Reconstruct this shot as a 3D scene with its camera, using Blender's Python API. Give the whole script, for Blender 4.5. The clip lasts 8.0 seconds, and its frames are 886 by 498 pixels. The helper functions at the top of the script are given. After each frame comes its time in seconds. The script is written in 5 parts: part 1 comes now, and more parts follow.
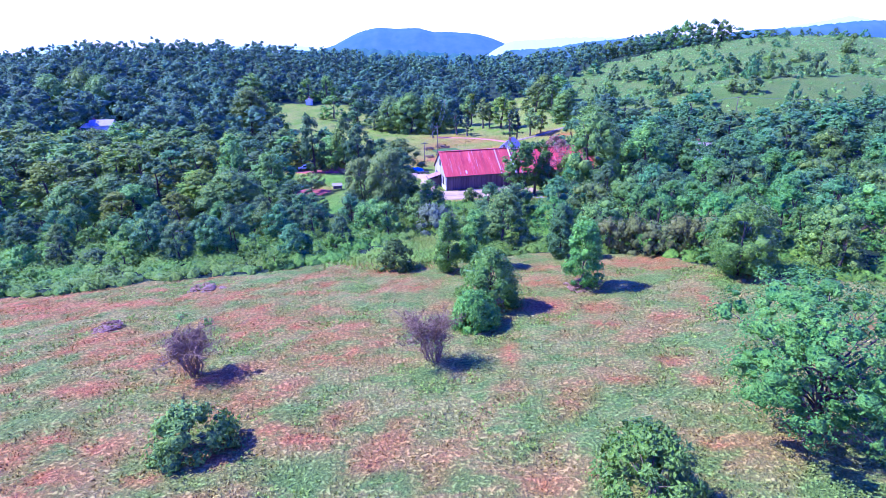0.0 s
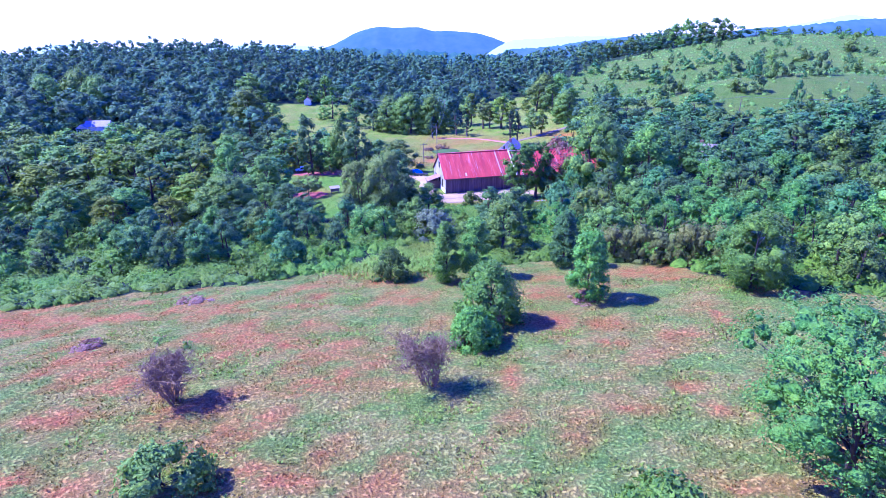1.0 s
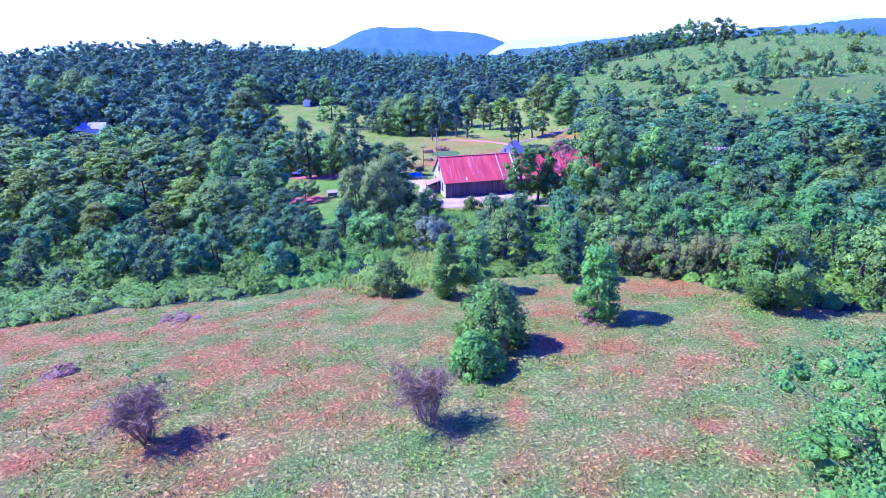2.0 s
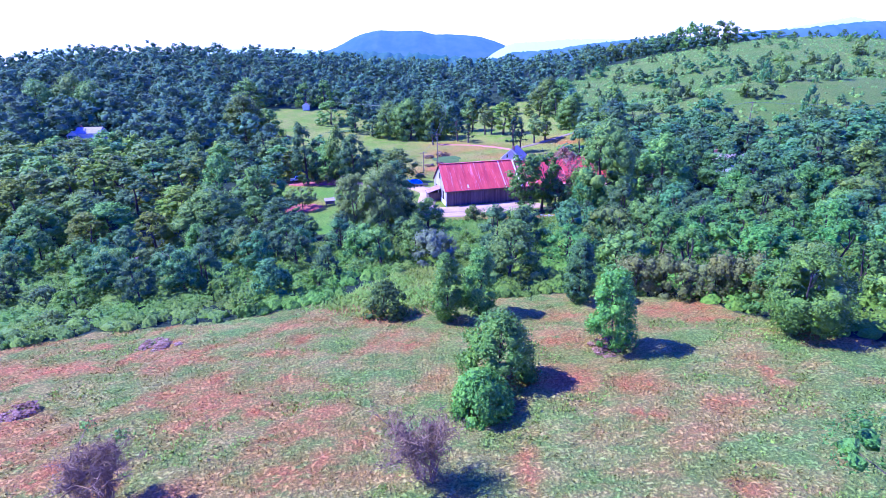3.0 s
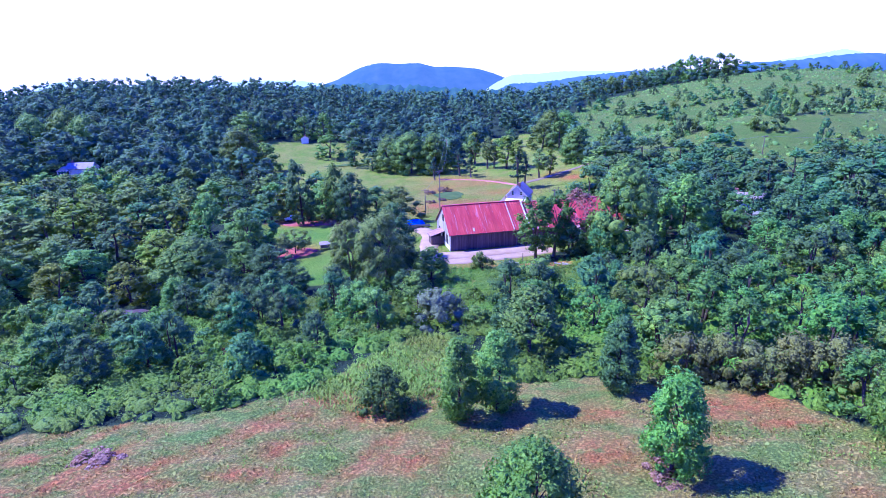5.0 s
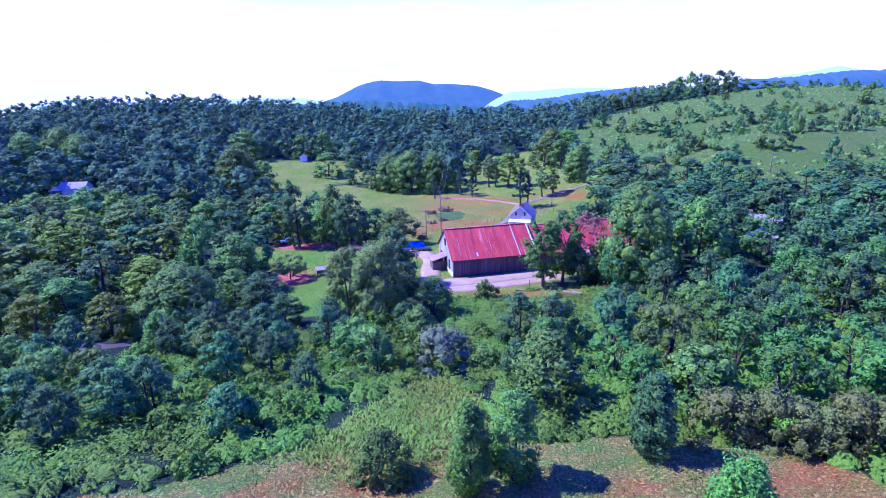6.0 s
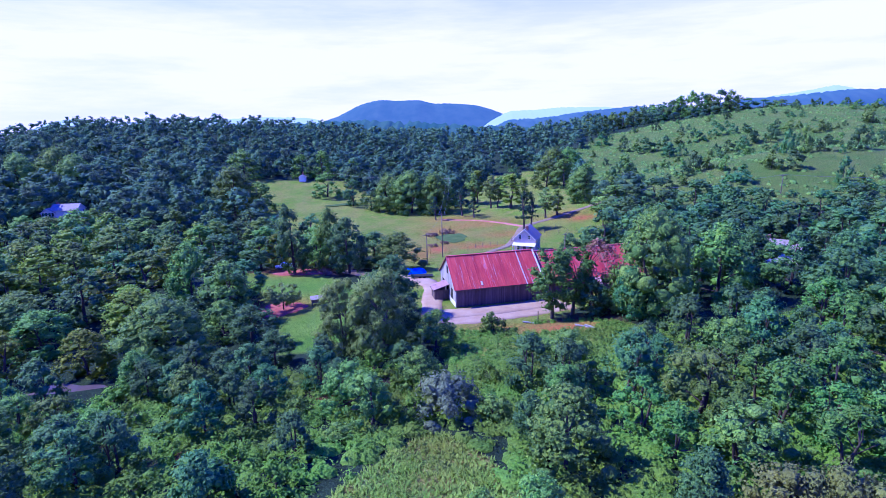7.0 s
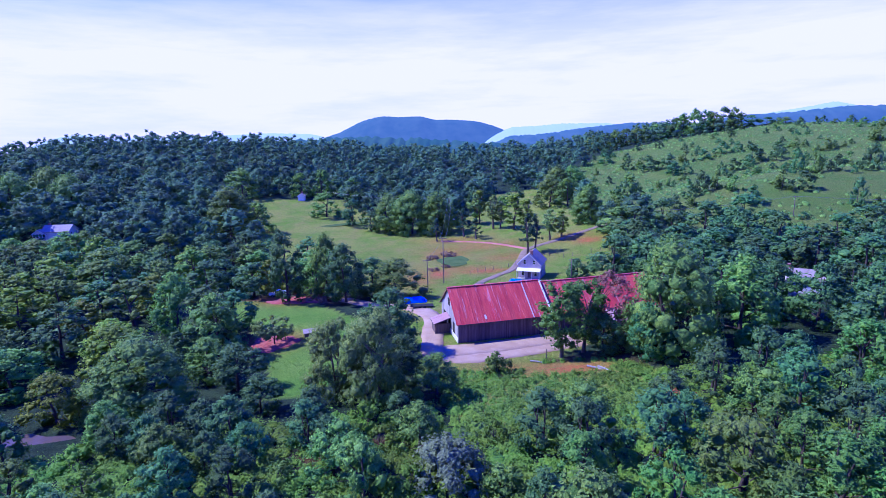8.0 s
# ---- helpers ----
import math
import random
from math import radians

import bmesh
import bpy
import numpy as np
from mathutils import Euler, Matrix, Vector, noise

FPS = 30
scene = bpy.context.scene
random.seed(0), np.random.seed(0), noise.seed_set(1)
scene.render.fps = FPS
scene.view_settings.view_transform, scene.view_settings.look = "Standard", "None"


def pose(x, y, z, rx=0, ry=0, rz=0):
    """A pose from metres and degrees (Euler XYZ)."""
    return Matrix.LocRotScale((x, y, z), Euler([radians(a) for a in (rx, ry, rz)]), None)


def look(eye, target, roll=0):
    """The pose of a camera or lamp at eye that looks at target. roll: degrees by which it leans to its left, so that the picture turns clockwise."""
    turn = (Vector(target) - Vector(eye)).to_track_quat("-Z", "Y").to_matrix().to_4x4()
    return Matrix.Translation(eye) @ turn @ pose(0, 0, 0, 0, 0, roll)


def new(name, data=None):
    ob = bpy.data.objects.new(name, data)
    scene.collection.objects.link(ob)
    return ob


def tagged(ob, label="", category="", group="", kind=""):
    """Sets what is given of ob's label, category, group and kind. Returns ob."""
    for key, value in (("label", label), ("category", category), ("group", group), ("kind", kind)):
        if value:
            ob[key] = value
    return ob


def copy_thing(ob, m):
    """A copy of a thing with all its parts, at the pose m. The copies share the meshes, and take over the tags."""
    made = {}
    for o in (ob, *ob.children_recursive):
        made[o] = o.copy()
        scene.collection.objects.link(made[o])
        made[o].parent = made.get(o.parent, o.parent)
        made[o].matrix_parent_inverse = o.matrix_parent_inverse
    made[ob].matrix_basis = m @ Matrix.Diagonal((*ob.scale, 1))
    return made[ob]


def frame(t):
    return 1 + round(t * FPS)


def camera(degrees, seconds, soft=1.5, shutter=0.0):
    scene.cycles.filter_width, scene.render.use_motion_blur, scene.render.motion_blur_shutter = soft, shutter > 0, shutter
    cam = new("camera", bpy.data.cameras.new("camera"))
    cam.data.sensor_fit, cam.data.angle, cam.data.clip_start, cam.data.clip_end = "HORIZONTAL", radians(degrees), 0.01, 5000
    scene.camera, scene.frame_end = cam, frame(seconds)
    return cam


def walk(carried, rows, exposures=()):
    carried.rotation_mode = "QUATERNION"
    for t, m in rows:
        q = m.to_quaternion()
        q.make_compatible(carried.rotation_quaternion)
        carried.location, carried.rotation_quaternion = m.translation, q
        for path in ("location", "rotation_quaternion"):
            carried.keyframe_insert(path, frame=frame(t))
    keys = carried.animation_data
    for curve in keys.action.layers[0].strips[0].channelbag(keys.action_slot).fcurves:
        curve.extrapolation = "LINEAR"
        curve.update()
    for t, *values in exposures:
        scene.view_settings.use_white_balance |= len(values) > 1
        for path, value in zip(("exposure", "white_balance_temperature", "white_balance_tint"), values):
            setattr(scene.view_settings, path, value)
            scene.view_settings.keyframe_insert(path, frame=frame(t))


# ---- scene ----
cam = camera(80.6, 8.0, soft=0.6)
PATH = [
    (0, (0.7, 4.694, 34.404), (0.666, 6.559, 33.683), -0.8),
    (0.5, (0.792, 6.008, 34.516), (0.759, 7.872, 33.793), -0.8),
    (1, (0.893, 7.507, 34.6), (0.858, 9.371, 33.876), -0.9),
    (2.5, (0.954, 12.929, 34.906), (0.917, 14.793, 34.183), -1.0),
    (3, (0.875, 15.174, 35.014), (0.836, 17.042, 34.3), -1.0),
    (3.5, (0.736, 17.591, 35.183), (0.696, 19.465, 34.487), -1.0),
    (4, (0.469, 20.074, 35.363), (0.43, 21.958, 34.694), -1.0),
    (4.5, (0.203, 22.667, 35.603), (0.164, 24.561, 34.963), -1.1),
    (6, (-0.755, 31.285, 36.267), (-0.79, 33.206, 35.712), -1.2),
    (6.5, (-1.045, 34.385, 36.464), (-1.079, 36.315, 35.94), -1.3),
    (7, (-1.201, 37.735, 36.602), (-1.236, 39.674, 36.113), -1.3),
    (7.5, (-1.284, 41.127, 37.147), (-1.322, 43.074, 36.689), -1.3),
    (8, (-1.234, 44.508, 38.059), (-1.273, 46.46, 37.626), -1.3),
]
walk(cam, [(t, look(eye, target, roll)) for t, eye, target, roll in PATH], [(0, 1.36, 4250, 33), (2.5, 1.37, 4250, 33), (4.5, 1.15, 4250, 33), (6, 0.89, 4250, 33), (8, 0.52, 4290, 33)])

# ---- place ----
import itertools

# ---------- daylight ----------
SUN_FROM = Vector((-0.72, 0.14, 0.80)).normalized()
world = bpy.data.worlds.new("daylight")
scene.world = world
world.use_nodes = True
wn, wl = world.node_tree.nodes, world.node_tree.links
wn.clear()
sky = wn.new("ShaderNodeTexSky")
sky.sky_type = "NISHITA"
sky.sun_disc = False
sky.sun_elevation = math.asin(SUN_FROM.z)
sky.sun_rotation = math.atan2(SUN_FROM.x, SUN_FROM.y)
sky.air_density, sky.dust_density, sky.ozone_density = 1.3, 0.3, 5.0
# thin high cloud, drawn out along the sky
tc = wn.new("ShaderNodeTexCoord")
mp = wn.new("ShaderNodeMapping")
mp.inputs["Scale"].default_value = (1.2, 1.2, 9.0)
mp.inputs["Rotation"].default_value = (0.12, 0.05, 0.4)
cl = wn.new("ShaderNodeTexNoise")
cl.inputs["Scale"].default_value = 2.2
cl.inputs["Detail"].default_value = 7
cl.inputs["Roughness"].default_value = 0.62
ramp = wn.new("ShaderNodeMapRange")
ramp.inputs["From Min"].default_value = 0.42
ramp.inputs["From Max"].default_value = 0.72
ramp.inputs["To Min"].default_value = 0.0
ramp.inputs["To Max"].default_value = 0.3
mixc = wn.new("ShaderNodeMix")
mixc.data_type = "RGBA"
mixc.inputs[7].default_value = (9, 10, 14, 1)
bg = wn.new("ShaderNodeBackground")
bg.inputs["Strength"].default_value = 0.03
wo = wn.new("ShaderNodeOutputWorld")
wl.new(tc.outputs["Generated"], mp.inputs["Vector"])
wl.new(mp.outputs["Vector"], cl.inputs["Vector"])
wl.new(cl.outputs["Fac"], ramp.inputs["Value"])
wl.new(ramp.outputs["Result"], mixc.inputs[0])
deep = wn.new("ShaderNodeMix")
deep.data_type = "RGBA"
deep.blend_type = "MULTIPLY"
deep.inputs[0].default_value = 1.0
deep.inputs[7].default_value = (0.4, 1.3, 9.4, 1)
wl.new(sky.outputs["Color"], deep.inputs[6])
wl.new(deep.outputs[2], mixc.inputs[6])
# summer haze, whitest low over the horizon
sepz = wn.new("ShaderNodeSeparateXYZ")
wl.new(tc.outputs["Generated"], sepz.inputs[0])
low = wn.new("ShaderNodeMapRange")
low.interpolation_type = "SMOOTHSTEP"
low.inputs["From Min"].default_value = 0.12
low.inputs["From Max"].default_value = 0.34
low.inputs["To Min"].default_value = 1.0
low.inputs["To Max"].default_value = 0.0
wl.new(sepz.outputs["Z"], low.inputs["Value"])
haze = wn.new("ShaderNodeMix")
haze.data_type = "RGBA"
haze.inputs[7].default_value = (26, 21.4, 24.8, 1)
streak = wn.new("ShaderNodeMapRange")
streak.inputs["From Min"].default_value, streak.inputs["From Max"].default_value = 0.35, 0.65
streak.inputs["To Min"].default_value, streak.inputs["To Max"].default_value = 0.86, 1.12
wl.new(cl.outputs["Fac"], streak.inputs["Value"])
amount = wn.new("ShaderNodeMath")
amount.operation = "MULTIPLY"
amount.use_clamp = True
wl.new(low.outputs["Result"], amount.inputs[0])
wl.new(streak.outputs["Result"], amount.inputs[1])
wl.new(amount.outputs[0], haze.inputs[0])
wl.new(mixc.outputs[2], haze.inputs[6])
wl.new(haze.outputs[2], bg.inputs["Color"])
wl.new(bg.outputs[0], wo.inputs["Surface"])

sun = new("sun", bpy.data.lights.new("sun", "SUN"))
sun.data.energy = 5.0
sun.data.angle = radians(0.5)
sun.data.color = (1.0, 0.88, 0.5)
sun.matrix_world = look(SUN_FROM * 200, (0, 0, 0))


# ---------- materials ----------
def material(name, build, rough=0.8, metal=0.0, spec=0.3):
    """A Principled material; build(nodes, links, bsdf) adds the colour and relief."""
    m = bpy.data.materials.new(name)
    m.use_nodes = True
    b = m.node_tree.nodes["Principled BSDF"]
    b.inputs["Roughness"].default_value = rough
    b.inputs["Metallic"].default_value = metal
    b.inputs["Specular IOR Level"].default_value = spec
    build(m.node_tree.nodes, m.node_tree.links, b)
    return m


def noise_fac(n, l, scale, detail=4, lo=0.35, hi=0.65, stretch=(1, 1, 1), rough=0.55, coords="Object"):
    t = n.new("ShaderNodeTexCoord")
    mpn = n.new("ShaderNodeMapping")
    mpn.inputs["Scale"].default_value = stretch
    x = n.new("ShaderNodeTexNoise")
    x.inputs["Scale"].default_value = scale
    x.inputs["Detail"].default_value = detail
    x.inputs["Roughness"].default_value = rough
    r = n.new("ShaderNodeMapRange")
    r.inputs["From Min"].default_value, r.inputs["From Max"].default_value = lo, hi
    if coords == "Position":
        g = n.new("ShaderNodeNewGeometry")
        l.new(g.outputs["Position"], mpn.inputs["Vector"])
    elif coords == "Piece":
        info = n.new("ShaderNodeObjectInfo")
        k = n.new("ShaderNodeVectorMath")
        k.operation = "MULTIPLY_ADD"
        k.inputs[1].default_value = (91, 57, 73)
        l.new(info.outputs["Random"], k.inputs[0])
        l.new(t.outputs["Object"], k.inputs[2])
        l.new(k.outputs[0], mpn.inputs["Vector"])
    else:
        l.new(t.outputs[coords], mpn.inputs["Vector"])
    l.new(mpn.outputs["Vector"], x.inputs["Vector"])
    l.new(x.outputs["Fac"], r.inputs["Value"])
    return r.outputs["Result"]


def blend(n, l, fac, a, b, kind="MIX"):
    """Mixes two colours; a, b and fac are values or sockets."""
    m = n.new("ShaderNodeMix")
    m.data_type = "RGBA"
    m.blend_type = kind
    for slot, v in ((0, fac), (6, a), (7, b)):
        if isinstance(v, (int, float)):
            m.inputs[slot].default_value = v if slot == 0 else (v, v, v, 1)
        elif isinstance(v, tuple):
            m.inputs[slot].default_value = (*v, 1)
        else:
            l.new(v, m.inputs[slot])
    return m.outputs[2]


def times(n, l, a, b, op="MULTIPLY"):
    m = n.new("ShaderNodeMath")
    m.operation = op
    m.use_clamp = True
    for slot, v in ((0, a), (1, b)):
        if isinstance(v, (int, float)):
            m.inputs[slot].default_value = v
        else:
            l.new(v, m.inputs[slot])
    return m.outputs[0]


def relief(n, l, b, fac, strength, dist):
    bp = n.new("ShaderNodeBump")
    bp.inputs["Strength"].default_value = strength
    bp.inputs["Distance"].default_value = dist
    l.new(fac, bp.inputs["Height"])
    l.new(bp.outputs["Normal"], b.inputs["Normal"])


def two_tone(name, a, b, scale, rough=0.8, metal=0.0, fine=None, bump=0.0, stretch=(1, 1, 1), by_object=0.0, spec=0.3):
    """Colour a to b in blotches, broken up by a finer grain, with relief and an optional drift from piece to piece."""
    def build(n, l, bsdf):
        big = noise_fac(n, l, scale, 4, stretch=stretch)
        col = blend(n, l, big, a, b)
        small = noise_fac(n, l, fine or scale * 7, 5, 0.3, 0.7, stretch=stretch)
        dark = tuple(0.62 * v for v in a)
        col = blend(n, l, times(n, l, small, 0.5), col, dark)
        if by_object:
            info = n.new("ShaderNodeObjectInfo")
            bc = n.new("ShaderNodeHueSaturation")
            v = n.new("ShaderNodeMapRange")
            v.inputs["To Min"].default_value, v.inputs["To Max"].default_value = 1 - by_object, 1 + by_object
            l.new(info.outputs["Random"], v.inputs["Value"])
            l.new(v.outputs["Result"], bc.inputs["Value"])
            l.new(col, bc.inputs["Color"])
            col = bc.outputs["Color"]
        l.new(col, bsdf.inputs["Base Color"])
        if bump:
            relief(n, l, bsdf, small, 0.6, bump)
    return material(name, build, rough, metal, spec)


def leaf_material(name, base, tip, hue=0.022, value=0.3, trans=0.2, rough=0.6, by_place=False, spec=0.24):
    """Foliage: each leaf spray its own tone, each plant its own drift, some light let through."""
    m = bpy.data.materials.new(name)
    m.use_nodes = True
    n, l = m.node_tree.nodes, m.node_tree.links
    b = n["Principled BSDF"]
    out = n["Material Output"]
    geo = n.new("ShaderNodeNewGeometry")
    mixed = geo.outputs["Random Per Island"]
    if by_place:
        spread = noise_fac(n, l, 0.3, 4, 0.35, 0.65, coords="Position", rough=0.6)
        avg = n.new("ShaderNodeMix")
        avg.inputs[0].default_value = 0.5
        l.new(mixed, avg.inputs[2])
        l.new(spread, avg.inputs[3])
        mixed = avg.outputs[0]
    col = blend(n, l, mixed, base, tip)
    hs = n.new("ShaderNodeHueSaturation")
    hs.inputs["Saturation"].default_value = 1.12
    if by_place:
        src = noise_fac(n, l, 0.09, 2, 0.3, 0.7, coords="Position")
    else:
        info = n.new("ShaderNodeObjectInfo")
        src = info.outputs["Random"]
    for slot, lo, hi in (("Hue", 0.5 - hue, 0.5 + hue), ("Value", 1.45 * (1 - value), 1.45 * (1 + value))):
        r = n.new("ShaderNodeMapRange")
        r.inputs["To Min"].default_value, r.inputs["To Max"].default_value = lo, hi
        l.new(src, r.inputs["Value"])
        l.new(r.outputs["Result"], hs.inputs[slot])
    l.new(col, hs.inputs["Color"])
    # noise painted darker as the shade between leaves; it drives the relief too
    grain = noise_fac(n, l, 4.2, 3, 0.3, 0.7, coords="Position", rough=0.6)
    gap_shaded = blend(n, l, grain, 0.0, hs.outputs["Color"])
    gap_shaded = blend(n, l, 0.5, hs.outputs["Color"], gap_shaded)
    l.new(gap_shaded, b.inputs["Base Color"])
    relief(n, l, b, grain, 0.8, 0.18)
    b.inputs["Roughness"].default_value = rough
    b.inputs["Specular IOR Level"].default_value = spec
    t = n.new("ShaderNodeBsdfTranslucent")
    l.new(hs.outputs["Color"], t.inputs["Color"])
    mx = n.new("ShaderNodeMixShader")
    mx.inputs[0].default_value = trans
    l.new(b.outputs[0], mx.inputs[1])
    l.new(t.outputs[0], mx.inputs[2])
    l.new(mx.outputs[0], out.inputs["Surface"])
    return m


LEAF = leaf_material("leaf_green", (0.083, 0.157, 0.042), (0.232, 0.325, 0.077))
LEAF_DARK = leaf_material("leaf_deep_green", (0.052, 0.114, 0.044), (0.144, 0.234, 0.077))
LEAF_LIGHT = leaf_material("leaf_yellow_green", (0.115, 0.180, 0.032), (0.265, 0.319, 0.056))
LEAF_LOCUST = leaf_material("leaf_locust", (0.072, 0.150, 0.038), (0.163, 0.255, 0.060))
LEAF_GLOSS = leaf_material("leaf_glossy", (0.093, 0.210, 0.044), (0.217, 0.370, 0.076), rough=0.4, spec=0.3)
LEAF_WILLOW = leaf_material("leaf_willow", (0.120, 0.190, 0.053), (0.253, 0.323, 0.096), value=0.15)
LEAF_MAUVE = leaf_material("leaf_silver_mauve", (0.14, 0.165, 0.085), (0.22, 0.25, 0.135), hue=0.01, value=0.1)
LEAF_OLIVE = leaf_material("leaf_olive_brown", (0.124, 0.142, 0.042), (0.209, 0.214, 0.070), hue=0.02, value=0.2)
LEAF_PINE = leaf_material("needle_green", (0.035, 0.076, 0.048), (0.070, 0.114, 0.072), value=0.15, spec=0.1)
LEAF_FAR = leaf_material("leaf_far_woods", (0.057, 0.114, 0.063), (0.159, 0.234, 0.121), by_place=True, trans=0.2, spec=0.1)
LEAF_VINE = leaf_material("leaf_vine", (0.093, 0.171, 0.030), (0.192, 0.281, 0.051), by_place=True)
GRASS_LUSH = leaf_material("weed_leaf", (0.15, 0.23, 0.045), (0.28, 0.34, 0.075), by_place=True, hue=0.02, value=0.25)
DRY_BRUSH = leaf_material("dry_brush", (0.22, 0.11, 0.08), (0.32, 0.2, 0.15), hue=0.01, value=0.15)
TWIG = two_tone("dead_twig", (0.2, 0.12, 0.06), (0.34, 0.22, 0.125), 3.0, 0.9, by_object=0.1)
BARK = two_tone("bark", (0.1, 0.075, 0.055), (0.2, 0.16, 0.12), 2.0, 0.95, bump=0.02, stretch=(1, 1, 0.25))
BARK_DARK = two_tone("dark_bark", (0.05, 0.035, 0.035), (0.11, 0.08, 0.07), 2.0, 0.95, bump=0.02, stretch=(1, 1, 0.25))


def ground_colour(n, l):
    """Grassland by what covers it: woodland floor, meadow, pasture, lawn, red clay. Gives the colour and its grain."""
    cov = n.new("ShaderNodeAttribute")
    cov.attribute_name = "cover"
    sep = n.new("ShaderNodeSeparateColor")
    l.new(cov.outputs["Color"], sep.inputs["Color"])
    fine = noise_fac(n, l, 2.4, 8, 0.32, 0.68, rough=0.75)
    mid = noise_fac(n, l, 0.22, 6, 0.4, 0.6, rough=0.65)
    wide = noise_fac(n, l, 0.06, 5, 0.4, 0.62)
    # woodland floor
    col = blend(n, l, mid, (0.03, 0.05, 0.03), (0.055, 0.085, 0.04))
    # meadow: straw, with clear patches of green and a flush of red-brown
    mead = blend(n, l, fine, (0.42, 0.355, 0.1), (0.29, 0.3, 0.07))
    mead = blend(n, l, times(n, l, noise_fac(n, l, 0.13, 7, 0.45, 0.6, stretch=(0.7, 1.4, 1), rough=0.7), 0.5), mead, (0.45, 0.23, 0.07))
    mead = blend(n, l, times(n, l, noise_fac(n, l, 0.33, 7, 0.42, 0.56, stretch=(0.8, 1.3, 1), rough=0.65), 0.75), mead, (0.165, 0.3, 0.05))
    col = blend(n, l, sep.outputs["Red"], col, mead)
    # pasture and lawn
    past = blend(n, l, wide, (0.25, 0.37, 0.03), (0.42, 0.42, 0.07))
    past = blend(n, l, times(n, l, noise_fac(n, l, 0.16, 6, 0.45, 0.62, rough=0.7), 0.75), past, (0.47, 0.36, 0.1))
    past = blend(n, l, times(n, l, fine, 0.65), past, (0.13, 0.22, 0.03))
    col = blend(n, l, sep.outputs["Green"], col, past)
    lawn = blend(n, l, wide, (0.19, 0.36, 0.035), (0.28, 0.42, 0.055))
    col = blend(n, l, cov.outputs["Alpha"], col, blend(n, l, times(n, l, fine, 0.4), lawn, (0.11, 0.2, 0.03)))
    # red clay and dry stalks, breaking up at the rim
    edge = times(n, l, sep.outputs["Blue"], noise_fac(n, l, 0.8, 7, 0.32, 0.5, stretch=(0.9, 1.3, 1), rough=0.75), "MULTIPLY")
    red = blend(n, l, fine, (0.58, 0.12, 0.05), (0.54, 0.22, 0.08))
    return blend(n, l, edge, col, red), fine


def ground_build(n, l, b):
    col, fine = ground_colour(n, l)
    # shade of the small hollows, painted as darker colour where the relief dips
    pit_shade = noise_fac(n, l, 5.0, 5, 0.42, 0.6, rough=0.65)
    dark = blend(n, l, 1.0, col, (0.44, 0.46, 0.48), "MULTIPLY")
    l.new(blend(n, l, times(n, l, pit_shade, 0.85), col, dark), b.inputs["Base Color"])
    relief(n, l, b, times(n, l, 1.0, pit_shade, "SUBTRACT"), 1.0, 0.13)


def tuft_build(n, l, b):
    """Leaves of the meadow, each tuft lighter or darker than its neighbour."""
    col, fine = ground_colour(n, l)
    geo = n.new("ShaderNodeNewGeometry")
    hs = n.new("ShaderNodeHueSaturation")
    r = n.new("ShaderNodeMapRange")
    r.inputs["To Min"].default_value, r.inputs["To Max"].default_value = 0.5, 0.85
    l.new(geo.outputs["Random Per Island"], r.inputs["Value"])
    l.new(r.outputs["Result"], hs.inputs["Value"])
    l.new(col, hs.inputs["Color"])
    l.new(hs.outputs["Color"], b.inputs["Base Color"])


TUFT = material("meadow_tuft", tuft_build, 0.9, spec=0.05)
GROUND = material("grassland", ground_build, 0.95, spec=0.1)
GRAVEL = two_tone("pale_gravel", (0.35, 0.225, 0.14), (0.45, 0.315, 0.21), 0.35, 0.95, fine=9, bump=0.02)
ASPHALT = two_tone("worn_lane", (0.2, 0.14, 0.085), (0.3, 0.21, 0.14), 0.4, 0.9, fine=9, bump=0.01)
CLAY = two_tone("red_clay", (0.42, 0.13, 0.08), (0.5, 0.24, 0.17), 0.5, 0.95, fine=5, bump=0.05)


def roof_build(n, l, b):
    info = n.new("ShaderNodeObjectInfo")
    v = n.new("ShaderNodeMapRange")
    v.inputs["To Min"].default_value, v.inputs["To Max"].default_value = 0.82, 1.15
    l.new(info.outputs["Random"], v.inputs["Value"])
    base = blend(n, l, noise_fac(n, l, 0.9, 5, 0.35, 0.65, (1, 0.25, 1), coords="Piece"), (0.42, 0.035, 0.025), (0.55, 0.08, 0.05))
    hs = n.new("ShaderNodeHueSaturation")
    l.new(v.outputs["Result"], hs.inputs["Value"])
    l.new(base, hs.inputs["Color"])
    # paint worn through to pale metal in long runs
    worn = times(n, l, noise_fac(n, l, 2.2, 6, 0.56, 0.68, (1, 0.07, 1), 0.7, coords="Piece"), 0.7)
    col = blend(n, l, worn, hs.outputs["Color"], (0.55, 0.42, 0.4))
    l.new(col, b.inputs["Base Color"])
    relief(n, l, b, noise_fac(n, l, 3, 3, stretch=(1, 0.3, 1)), 0.3, 0.02)


ROOF_RED = material("painted_roof_metal", roof_build, 0.45, 0.0, 0.5)
ROOF_WORN = two_tone("bare_roof_metal", (0.6, 0.55, 0.53), (0.7, 0.66, 0.64), 2, 0.5, 0.2)
ROOF_PINK = two_tone("faded_roof_metal", (0.45, 0.24, 0.22), (0.6, 0.42, 0.4), 0.8, 0.55, stretch=(1, 0.2, 1))
ROOF_GREY = two_tone("grey_shingle", (0.3, 0.23, 0.2), (0.38, 0.3, 0.27), 1.0, 0.9, fine=8, bump=0.01)
WOOD_GREY = two_tone("weathered_board", (0.11, 0.075, 0.075), (0.19, 0.13, 0.12), 1.2, 0.9, stretch=(1, 1, 0.12), by_object=0.25, bump=0.01)
